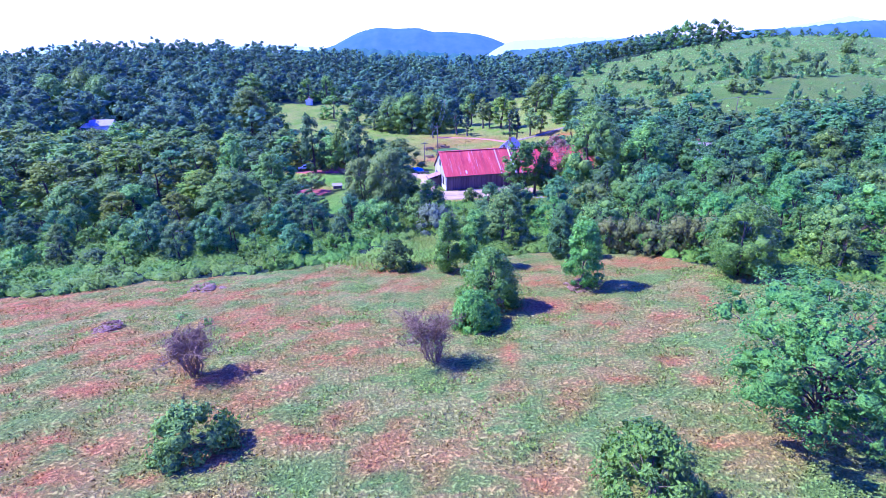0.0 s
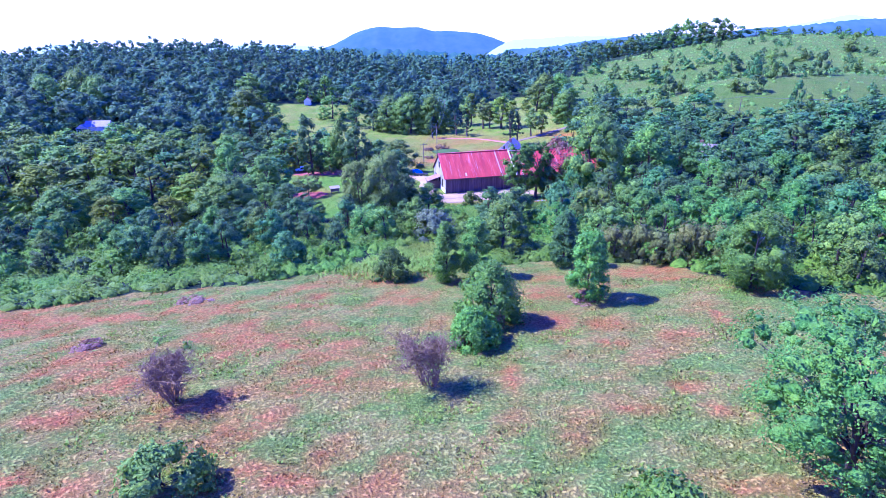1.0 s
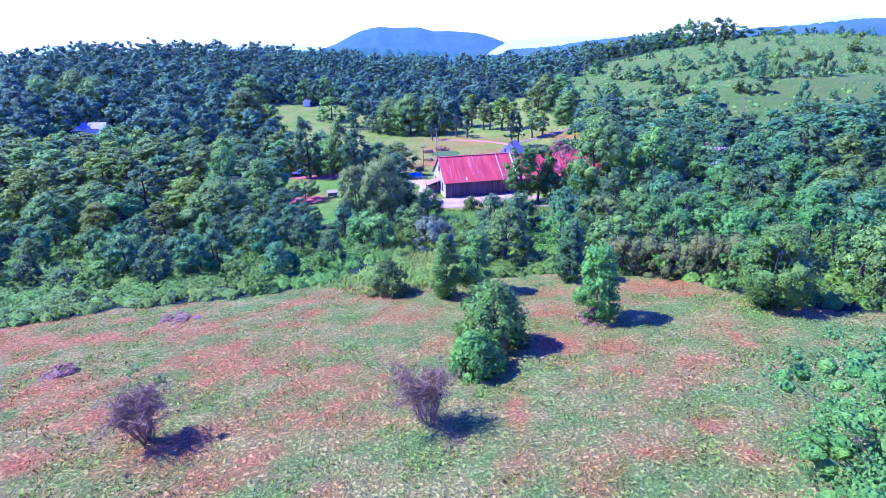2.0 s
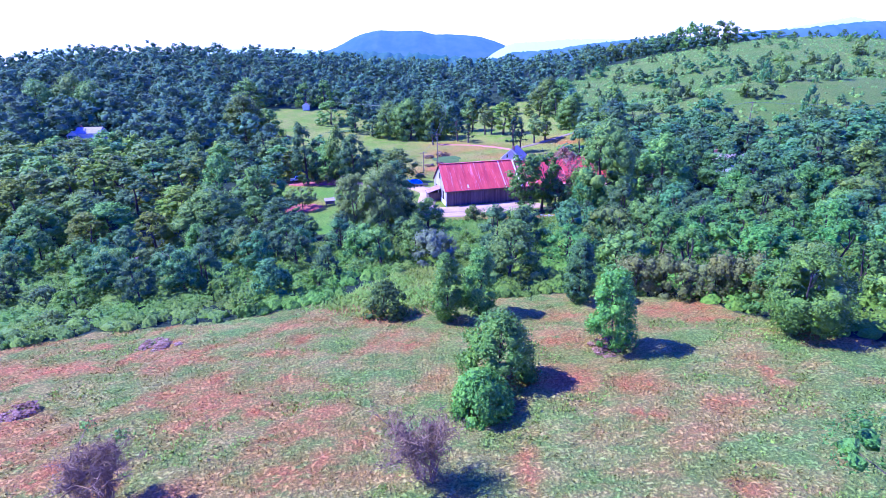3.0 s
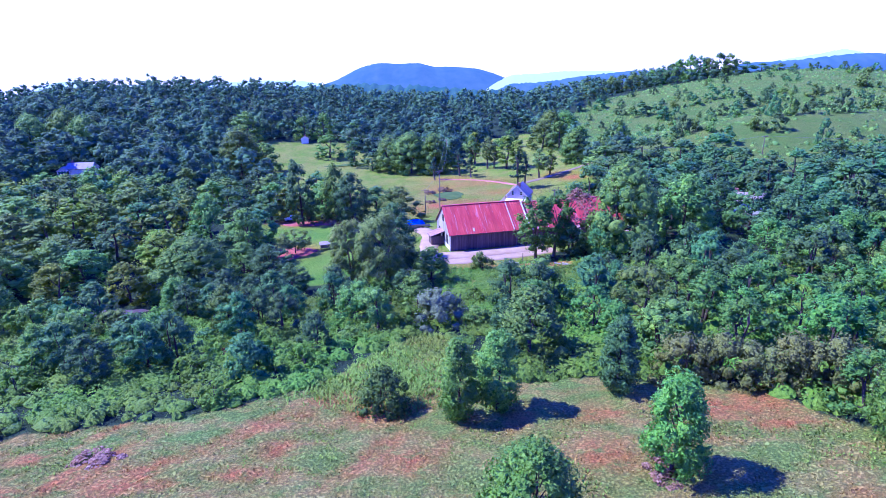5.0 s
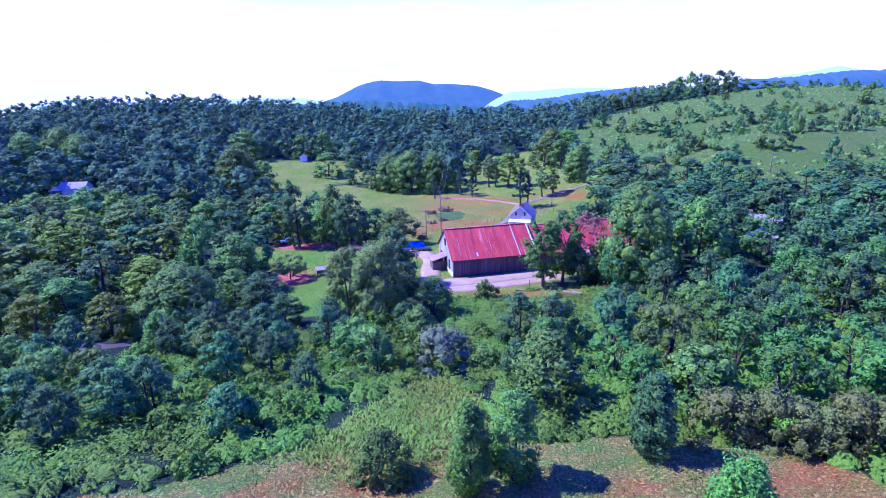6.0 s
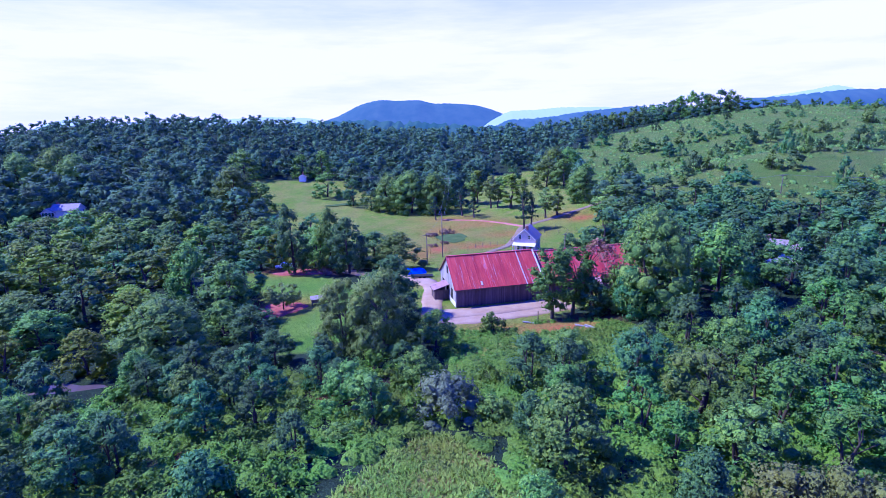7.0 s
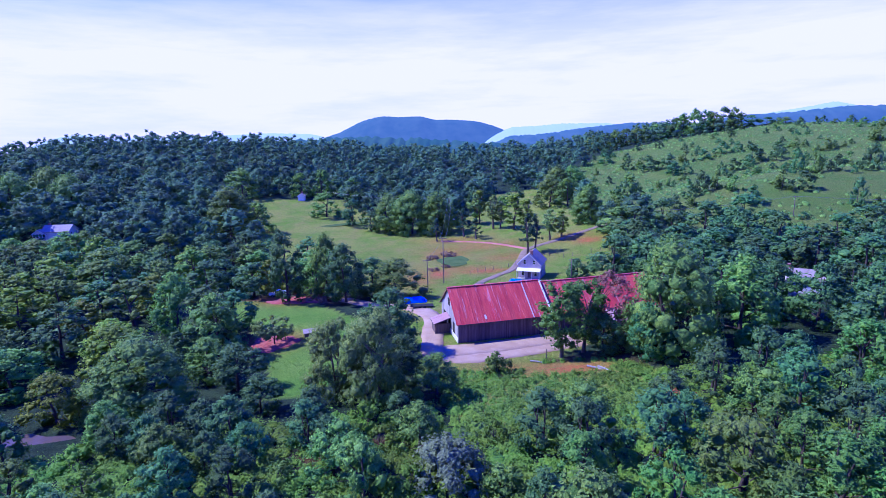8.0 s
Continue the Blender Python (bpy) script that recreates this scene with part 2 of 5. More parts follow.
WOOD_WHITE = two_tone("flaking_white_board", (0.3, 0.26, 0.25), (0.52, 0.47, 0.45), 1.2, 0.85, stretch=(1, 1, 0.15), by_object=0.12)
PAINT_WHITE = two_tone("white_paint", (0.74, 0.69, 0.62), (0.8, 0.76, 0.7), 0.8, 0.6)
# paint colour warmed to offset the blue skylight on shaded walls
PAINT_WARM = two_tone("warmed_white_siding", (0.74, 0.62, 0.47), (0.8, 0.69, 0.54), 0.8, 0.7)
PAINT_CREAM = two_tone("aged_cream_paint", (0.56, 0.45, 0.38), (0.66, 0.54, 0.46), 0.8, 0.7)
STONE = two_tone("foundation_stone", (0.3, 0.26, 0.23), (0.42, 0.38, 0.35), 1.5, 0.95, bump=0.03)
TARP = two_tone("blue_tarpaulin", (0.02, 0.13, 0.6), (0.03, 0.2, 0.75), 1.5, 0.4, bump=0.05)
POLE_WOOD = two_tone("pole_wood", (0.16, 0.12, 0.09), (0.24, 0.19, 0.15), 2, 0.9, stretch=(1, 1, 0.1))
WIRE = two_tone("wire", (0.2, 0.2, 0.21), (0.26, 0.26, 0.27), 2, 0.5, 0.6)
ROOF_PALE = two_tone("sun_bleached_shingle", (0.36, 0.29, 0.26), (0.44, 0.37, 0.33), 1.0, 0.9, fine=8, bump=0.01)
DARK = two_tone("dark_opening", (0.02, 0.018, 0.018), (0.035, 0.03, 0.03), 2, 0.9)
RUBBER = two_tone("tyre_rubber", (0.02, 0.02, 0.02), (0.035, 0.035, 0.035), 4, 0.85)
CAR_WHITE = two_tone("car_paint_white", (0.75, 0.75, 0.76), (0.8, 0.8, 0.8), 0.5, 0.25)
BRICK = two_tone("chimney_brick", (0.28, 0.12, 0.09), (0.36, 0.18, 0.14), 4, 0.95)


def glass_build(n, l, b):
    b.inputs["Base Color"].default_value = (0.02, 0.025, 0.03, 1)
    b.inputs["Coat Weight"].default_value = 0.6


GLASS = material("window_glass", glass_build, 0.06, 0.0, 0.6)


def water_build(n, l, b):
    l.new(blend(n, l, noise_fac(n, l, 0.3), (0.075, 0.05, 0.03), (0.12, 0.08, 0.05)), b.inputs["Base Color"])
    relief(n, l, b, noise_fac(n, l, 2.5, 3), 0.15, 0.03)


MUD_WATER = material("muddy_water", water_build, 0.3, 0.0, 0.25)


def green_water_build(n, l, b):
    l.new(blend(n, l, noise_fac(n, l, 0.3), (0.06, 0.1, 0.02), (0.09, 0.13, 0.035)), b.inputs["Base Color"])
    relief(n, l, b, noise_fac(n, l, 2.5, 3), 0.1, 0.02)


GREEN_WATER = material("algae_water", green_water_build, 0.9, 0.0, 0.1)


def far_material(name, a, b_col, haze_glow):
    """Far hills: wooded slopes; kilometres of blue haze before them are painted in as emission."""
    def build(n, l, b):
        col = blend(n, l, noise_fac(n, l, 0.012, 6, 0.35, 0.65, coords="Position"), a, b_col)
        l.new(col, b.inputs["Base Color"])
        b.inputs["Emission Color"].default_value = (*haze_glow, 1)
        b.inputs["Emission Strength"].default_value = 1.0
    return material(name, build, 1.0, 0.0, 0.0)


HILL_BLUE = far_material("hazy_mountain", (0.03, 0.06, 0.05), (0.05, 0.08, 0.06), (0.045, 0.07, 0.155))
HILL_PALE = far_material("haze_pale_mountain", (0.05, 0.07, 0.08), (0.06, 0.08, 0.09), (0.4, 0.45, 0.62))
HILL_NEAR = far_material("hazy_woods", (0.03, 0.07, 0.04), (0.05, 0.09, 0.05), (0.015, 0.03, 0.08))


# ---------- the lie of the land ----------
PROFILE = [(-80, 20), (-20, 18.5), (0, 17.2), (28, 14.2), (46, 11.0), (63, 8.7), (90, 4.6), (118, 0.6), (132, -1.2), (158, -1.9),
           (188, -6.9), (200, -8.6), (230, -10.2), (300, -11.5), (380, -8.5), (500, 3), (620, 6), (760, 0), (1000, -40), (1600, -60), (6000, -60)]
PY, PZ = np.array(PROFILE, float).T


def bell(x, y, cx, cy, sx, sy):
    return np.exp(-0.5 * (((x - cx) / sx) ** 2 + ((y - cy) / sy) ** 2))


def ground_z(x, y):
    """Height of the ground: a long slope down to the farm, a hill to either side, a dip at the creek, a level yard."""
    z = sum(np.interp(y + d, PY, PZ) for d in (-12, -6, 0, 6, 12)) / 5
    z = z + 36.5 * bell(x, y, 320, 508, 135, 220) + 19.5 * bell(x, y, 155, 274, 66, 43) + 26 * bell(x, y, -285, 500, 150, 185)
    z = z - 4 * bell(x, y, -65, 108, 30, 34)
    z = z + 0.05 * np.clip(x, 0, 100) * np.exp(-np.clip(y - 140, 0, None) / 60)
    yard = np.exp(-((np.hypot(x - 8, y - 142) / 22) ** 4))
    return z * (1 - yard)


def gz(x, y):
    return float(ground_z(np.float64(x), np.float64(y)))


def inside(poly, x, y):
    """Whether points lie in a polygon of the plan."""
    x, y = np.asarray(x, float), np.asarray(y, float)
    hit = np.zeros(x.shape, bool)
    for (xa, ya), (xb, yb) in zip(poly, poly[1:] + poly[:1]):
        if ya != yb:
            hit ^= ((ya > y) != (yb > y)) & (x < (xb - xa) * (y - ya) / (yb - ya) + xa)
    return hit


MEADOW = [(-160, -80), (-160, 36), (-80, 46), (-44, 57), (-36, 61.5), (-24, 64), (-18.5, 66.5), (-12, 72), (-7, 81), (-3, 85), (2, 78), (5, 68.5),
          (12, 69), (20, 66.5), (26, 65), (28, 60), (30.5, 56.5), (33, 53.5), (38, 51), (90, 42), (160, 30), (160, -80)]
LAWN = [(-62, 172), (-36, 168), (-26, 156), (-20, 150), (-19, 122), (-23, 115), (-29, 114), (-33, 127), (-38, 137), (-45, 150), (-60, 160)]
YARD = [(-20, 150), (-18, 172), (-4, 190), (10, 175), (32, 166), (38, 160), (36, 140), (22, 132), (14, 126), (6, 122), (-6, 124), (-9, 140)]
BRUSH = [(-6, 124), (6, 122), (14, 126), (22, 125), (30, 116), (26, 104), (8, 96), (-1, 104)]
PASTURE = [(-18, 168), (-26, 186), (-36, 205), (-62, 228), (-90, 262), (-112, 310), (-124, 362), (-70, 366), (-48, 330), (-30, 300), (-6, 292), (4, 300),
           (8, 330), (26, 386), (58, 400), (64, 345), (58, 300), (60, 250), (52, 214), (44, 186), (30, 168), (0, 172)]
HILL = [(59, 259), (68, 340), (85, 440), (128, 500), (190, 530), (240, 520), (282, 522), (300, 560), (480, 540), (520, 400), (420, 230), (250, 190), (140, 208), (109, 213), (90, 232)]

# Red clay and dry red stalks: x, y, half-length, half-width; the upper meadow, then the lower
RED_UPPER = [(4.9, 23.7, 1.1, 0.6), (-20, 24.4, 1.7, 1.1), (-14.7, 24.4, 1.2, 0.6), (-11.7, 26.2, 1, 0.9), (14.3, 26.4, 0.9, 0.5), (-18.5, 27.2, 1.6, 1.1), (-7.6, 27.7, 1.9, 0.9), (-22, 27.7, 1.9, 1.1),
             (-1.9, 28.1, 0.4, 0.6), (-9.6, 28.4, 1.3, 0.8), (16.3, 33, 1, 0.9), (-11.7, 33.4, 0.8, 0.8), (12, 33.4, 1.6, 0.6), (-23.9, 33.6, 2.7, 1.5), (15.9, 35.7, 1, 1), (-18.8, 37.4, 1.3, 1.7), (-8.8, 37.7, 2.3, 1.6),
             (-22.5, 38, 2.6, 2.4), (4.9, 38.4, 0.8, 2.3), (-7.2, 39.2, 1.3, 1.1), (13.3, 43.1, 1.3, 1), (18.8, 44, 2.2, 1.1)]
RED_LOWER = [(-28.9, 44.1, 2.1, 1.5), (-12.8, 45.1, 1.5, 1.4), (-17.4, 46.5, 0.9, 5.3), (14, 47.2, 1.9, 1.8), (23.9, 47.9, 1, 1.9), (9.7, 48.7, 2, 2), (-12, 50.1, 1.4, 1.4), (-18.3, 50.2, 1.3, 1.6), (-43, 52.2, 4.4, 2.6),
             (-32.1, 52.6, 4.3, 1.7), (-22.5, 54.1, 3.8, 0.8), (-15.3, 55, 2.2, 0.9), (10.4, 56, 2.3, 2.1), (-3.3, 56.3, 1.9, 1.7), (-32.4, 57.5, 1.8, 0.8), (-13.6, 58.4, 1.5, 1.4), (24.4, 59, 2.4, 0.9), (21.2, 61.8, 2.7, 2),
             (11.7, 61.9, 2.1, 1.1), (25.5, 62.3, 5, 2.2), (-7.6, 63.5, 2.1, 2.4)]


def cover(x, y):
    """Meadow, pasture and bare-clay shares of the ground."""
    x, y = np.asarray(x, float), np.asarray(y, float)
    meadow = inside(MEADOW, x, y).astype(float)
    past = (inside(PASTURE, x, y) | inside(LAWN, x, y) | inside(YARD, x, y) | inside(BRUSH, x, y)) + 0.45 * inside(HILL, x, y)
    wav = np.sin(0.31 * x + 0.9 * np.sin(0.17 * y)) * np.sin(0.42 * y + 0.8 * np.sin(0.23 * x)) + 0.5 * np.sin(1.1 * x - 0.7 * y + 2 * np.sin(0.2 * x))
    red = (0.5 + 0.3 / (1 + np.exp((x + 4) / 4))) * np.clip(wav - 0.25 + 0.45 / (1 + np.exp((x + 4) / 4)), 0, 1) * (1 - bell(x, y, -7, 76, 9, 8)).clip(0, 1)
    for cx, cy, sx, sy in RED_UPPER + RED_LOWER:
        red = np.maximum(red, 0.95 * bell(x, y, cx, cy, 0.8 * sx, 0.8 * sy))
        red = np.maximum(red, 0.3 * bell(x, y, cx, cy, 1.7 * sx, 1.6 * sy))
    red *= inside(MEADOW, x, y) * (0.8 + 0.2 * np.sin(1.9 * x + 1.3 * y) * np.sin(1.7 * y - 1.1 * x + 1.5 * np.sin(0.6 * x)))
    for cx, cy, sx, sy in ((-37, 141, 4, 3.5), (-42, 172, 7, 4), (9, 210, 7, 2.4), (17, 121, 5, 2), (29, 107, 2.5, 1.5), (50, 240, 4, 3), (-6, 208, 3, 5), (-25, 82, 2, 1.5), (-13, 96, 3, 1.5)):
        red = np.maximum(red, bell(x, y, cx, cy, sx, sy))
    for cx, cy, sx, sy in ((11, 248, 13, 6), (-4, 240, 7, 9), (20, 228, 8, 5), (2, 214, 9, 4), (-12, 200, 4, 12), (46, 247, 6, 5), (12, 123.5, 9, 1.6), (-2, 262, 9, 5)):
        red = np.maximum(red, 0.55 * bell(x, y, cx, cy, sx, sy))
    return meadow, past, red


def lines(parts):
    """Grid lines: (from, to, step) stretches joined."""
    out = []
    for a, b, step in parts:
        out += list(np.arange(a, b, step))
    return np.array(out)


def sheet(name, xs, ys, height):
    gx, gy = np.meshgrid(xs, ys)
    z = height(gx, gy)
    v = np.stack([gx, gy, z], -1).reshape(-1, 3)
    nx, ny = len(xs), len(ys)
    i = (np.arange(ny - 1)[:, None] * nx + np.arange(nx - 1)[None]).ravel()
    f = np.stack([i, i + 1, i + nx + 1, i + nx], -1)
    me = bpy.data.meshes.new(name)
    me.from_pydata(v.tolist(), [], f.tolist())
    me.shade_smooth()
    return me, v


gxs = lines([(-3600, -900, 300), (-900, -420, 30), (-420, -120, 8), (-120, -50, 2.5), (-50, 50, 0.5), (50, 140, 2.5), (140, 420, 8), (420, 900, 30), (900, 3700, 300)])
gys = lines([(-1500, -120, 180), (-120, -20, 10), (-20, 14, 2.5), (14, 88, 0.5), (88, 240, 2), (240, 420, 5), (420, 700, 12), (700, 1200, 50), (1200, 4900, 300)])
me, gv = sheet("ground", gxs, gys, lambda x, y: ground_z(x, y) + 0.12 * np.sin(0.9 * x + 1.3 * np.sin(0.5 * y)) * np.sin(0.8 * y + np.sin(0.6 * x)) * (np.abs(x) < 80) * (y < 100)
               + np.random.default_rng(3).normal(0, 0.055, x.shape) * (np.abs(x) < 50) * (y > 14) * (y < 88))
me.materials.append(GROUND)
att = me.color_attributes.new("cover", "FLOAT_COLOR", "POINT")
c3 = np.stack([*cover(gv[:, 0], gv[:, 1]), inside(LAWN, gv[:, 0], gv[:, 1]) + 0.3 * inside(HILL, gv[:, 0], gv[:, 1])], -1)
att.data.foreach_set("color", c3.ravel())
ground = tagged(new("ground", me), "rolling grassland with red clay patches and woodland floor", "ground", kind="structure")


def ribbon(name, path, half, mat, lift, label, category):
    """A lane laid over the ground along a line of the plan, with a low crown and real edges."""
    pts = [Vector((x, y)) for x, y in path]
    fine = []
    for i in range(len(pts) - 1):
        p0, p1, p2, p3 = pts[max(i - 1, 0)], pts[i], pts[i + 1], pts[min(i + 2, len(pts) - 1)]
        for k in range(8):
            t = k / 8
            fine.append(0.5 * ((2 * p1) + (p2 - p0) * t + (2 * p0 - 5 * p1 + 4 * p2 - p3) * t * t + (3 * p1 - p0 - 3 * p2 + p3) * t ** 3))
    fine.append(pts[-1])
    bm = bmesh.new()
    rows = []
    for i, p in enumerate(fine):
        d = (fine[min(i + 1, len(fine) - 1)] - fine[max(i - 1, 0)]).normalized()
        s = Vector((-d.y, d.x))
        w = half * (1 + 0.05 * math.sin(i * 0.7) + 0.04 * math.sin(i * 4.1))
        row = []
        for k, z in ((-1.04, -0.3), (-1, 0), (-0.5, 0.03), (0, 0.05), (0.5, 0.03), (1, 0), (1.04, -0.3)):
            q = p + s * w * k
            row.append(bm.verts.new((q.x, q.y, gz(q.x, q.y) + lift + z)))
        rows.append(row)
    for a, b in zip(rows, rows[1:]):
        for k in range(6):
            bm.faces.new((a[k], a[k + 1], b[k + 1], b[k]))
    bmesh.ops.recalc_face_normals(bm, faces=bm.faces)
    m = bpy.data.meshes.new(name)
    bm.to_mesh(m)
    bm.free()
    m.shade_smooth()
    m.materials.append(mat)
    return tagged(new(name, m), label, category, kind="structure")


ribbon("driveway", [(-30, 172), (-20, 163), (-12, 160), (-6, 150), (-5.5, 138), (-4.5, 130), (2, 128.5), (12, 131.5), (22, 134.5)], 2.1, GRAVEL, 0.08, "pale gravel farmyard drive round the barn", "driveway")
ribbon("yard_apron", [(-3, 131.5), (4, 132.8), (12, 135), (20, 138)], 2.4, GRAVEL, 0.12, "bleached concrete apron before the barn doors", "apron")
ribbon("lane", [(2, 172), (4.5, 184), (7, 193.5), (12.4, 202.4), (17.6, 209.5), (22, 222), (27, 237), (39, 245), (55, 254), (72, 262)], 1.25, ASPHALT, 0.1, "narrow worn farm lane climbing past the house", "lane")
ribbon("track", [(-6, 262), (8, 256), (18, 248), (27, 237)], 1.0, CLAY, 0.08, "bare clay track across the pasture", "track")


def pool(name, cx, cy, rx, ry, mat, label):
    bm = bmesh.new()
    z = min(gz(cx + rx * math.cos(a), cy + ry * math.sin(a)) for a in (0, 1.57, 3.14, 4.71)) + 0.35
    ring = []
    for i in range(40):
        a = 2 * math.pi * i / 40
        w = 1 + 0.12 * math.sin(3 * a + cx) + 0.07 * math.sin(7 * a)
        ring.append(bm.verts.new((cx + rx * w * math.cos(a), cy + ry * w * math.sin(a), z)))
    bm.faces.new(ring)
    m = bpy.data.meshes.new(name)
    bm.to_mesh(m)
    bm.free()
    m.materials.append(mat)
    return tagged(new(name, m), label, "water", kind="structure")


pool("creek_water", -56, 103, 6.5, 4, MUD_WATER, "muddy brown creek pool among trees")
pool("pond_water", -1, 226, 5.5, 7, GREEN_WATER, "small weedy green farm pond")
pool("pasture_pond", -62, 306, 13, 7, GREEN_WATER, "dark still pond in the far pasture")


# ---------- far hills ----------
def far_ridge(name, mat, crest, y0, depth, label, rough=3.0):
    """A wooded ridge: crest(x) gives its height, falling away before and behind."""
    xs = np.linspace(crest[0][0], crest[-1][0], 150)
    cx, cz = np.array(crest, float).T
    top = np.interp(xs, cx, cz)
    k = np.hanning(9)
    top = np.convolve(np.pad(top, 4, "edge"), k / k.sum(), "valid")
    rng = np.random.default_rng(len(name) + int(y0))
    top = top + rng.normal(0, rough, len(xs))
    bm = bmesh.new()
    rows = []
    for d, s in ((-1, 0.0), (-0.6, 0.45), (-0.25, 0.85), (0, 1.0), (0.5, 0.6), (1, 0.0)):
        rows.append([bm.verts.new((x, y0 + depth * d + 40 * math.sin(x / 170) * (1 - s), -90 + (t + 90) * s + (rng.normal(0, rough) if 0 < s < 1 else 0))) for x, t in zip(xs, top)])
    for a, b in zip(rows, rows[1:]):
        for i in range(len(xs) - 1):
            bm.faces.new((a[i], a[i + 1], b[i + 1], b[i]))
    m = bpy.data.meshes.new(name)
    bm.to_mesh(m)
    bm.free()
    m.shade_smooth()
    m.materials.append(mat)
    return tagged(new(name, m), label, "mountain", kind="structure")


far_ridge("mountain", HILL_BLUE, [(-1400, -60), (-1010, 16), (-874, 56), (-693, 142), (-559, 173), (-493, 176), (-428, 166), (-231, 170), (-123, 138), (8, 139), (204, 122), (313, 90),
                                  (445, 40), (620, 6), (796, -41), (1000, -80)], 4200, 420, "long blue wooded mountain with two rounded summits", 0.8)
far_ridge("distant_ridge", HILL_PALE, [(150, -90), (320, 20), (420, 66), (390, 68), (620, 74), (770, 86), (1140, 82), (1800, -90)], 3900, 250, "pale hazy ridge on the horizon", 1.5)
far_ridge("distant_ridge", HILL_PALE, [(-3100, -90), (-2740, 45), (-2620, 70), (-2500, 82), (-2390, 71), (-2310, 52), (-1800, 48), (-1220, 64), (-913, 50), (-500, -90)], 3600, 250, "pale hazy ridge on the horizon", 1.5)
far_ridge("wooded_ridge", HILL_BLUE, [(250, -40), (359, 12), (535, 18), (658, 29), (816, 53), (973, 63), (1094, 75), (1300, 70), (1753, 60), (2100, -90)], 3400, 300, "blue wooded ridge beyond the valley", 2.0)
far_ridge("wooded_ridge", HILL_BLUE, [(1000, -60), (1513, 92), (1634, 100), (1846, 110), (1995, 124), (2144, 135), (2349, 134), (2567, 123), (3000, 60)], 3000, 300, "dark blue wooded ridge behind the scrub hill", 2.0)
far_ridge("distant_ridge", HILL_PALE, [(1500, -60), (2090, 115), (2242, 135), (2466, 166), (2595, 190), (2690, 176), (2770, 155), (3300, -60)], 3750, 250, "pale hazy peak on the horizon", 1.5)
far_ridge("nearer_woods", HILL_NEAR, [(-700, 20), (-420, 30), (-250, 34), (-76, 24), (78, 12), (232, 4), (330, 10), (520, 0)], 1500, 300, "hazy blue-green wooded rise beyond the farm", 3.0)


# ---------- building blocks ----------
def part(name, bm, mat, parent, label="", smooth=False):
    m = bpy.data.meshes.new(name)
    bm.to_mesh(m)
    bm.free()
    if smooth:
        m.shade_smooth()
    m.materials.append(mat)
    ob = new(name, m)
    ob.parent = parent
    if label:
        ob["label"] = label
    return ob


def mesh_part(name, verts, faces, mat, parent, label="", normals=None):
    m = bpy.data.meshes.new(name)
    m.from_pydata(np.asarray(verts).tolist(), [], faces if isinstance(faces, list) else faces.tolist())
    m.materials.append(mat)
    m.shade_smooth()
    if normals is not None:
        m.normals_split_custom_set_from_vertices(normals.tolist())
    ob = new(name, m)
    ob.parent = parent
    if label:
        ob["label"] = label
    return ob


def tube(bm, pts, radii, sides=6):
    """A tapered limb along a line of points."""
    rings = []
    for i, p in enumerate(pts):
        d = (pts[min(i + 1, len(pts) - 1)] - pts[max(i - 1, 0)]).normalized()
        a = d.orthogonal().normalized()
        b = d.cross(a)
        rings.append([bm.verts.new(p + radii[i] * (math.cos(2 * math.pi * k / sides) * a + math.sin(2 * math.pi * k / sides) * b)) for k in range(sides)])
    for r0, r1 in zip(rings, rings[1:]):
        for k in range(sides):
            bm.faces.new((r0[k], r0[(k + 1) % sides], r1[(k + 1) % sides], r1[k]))
    bm.faces.new(rings[-1])
    return rings


def box(bm, x0, x1, y0, y1, z0, z1, m=None, bevel=0.0):
    made = bmesh.ops.create_cube(bm, size=1, matrix=Matrix.LocRotScale(((x0 + x1) / 2, (y0 + y1) / 2, (z0 + z1) / 2), None, (x1 - x0, y1 - y0, z1 - z0)))
    if bevel:
        edges = list({e for v in made["verts"] for e in v.link_edges})
        made = bmesh.ops.bevel(bm, geom=edges, offset=bevel, segments=1, affect="EDGES")
    if m is not None:
        bmesh.ops.transform(bm, matrix=m, verts=made["verts"])
    return made["verts"]


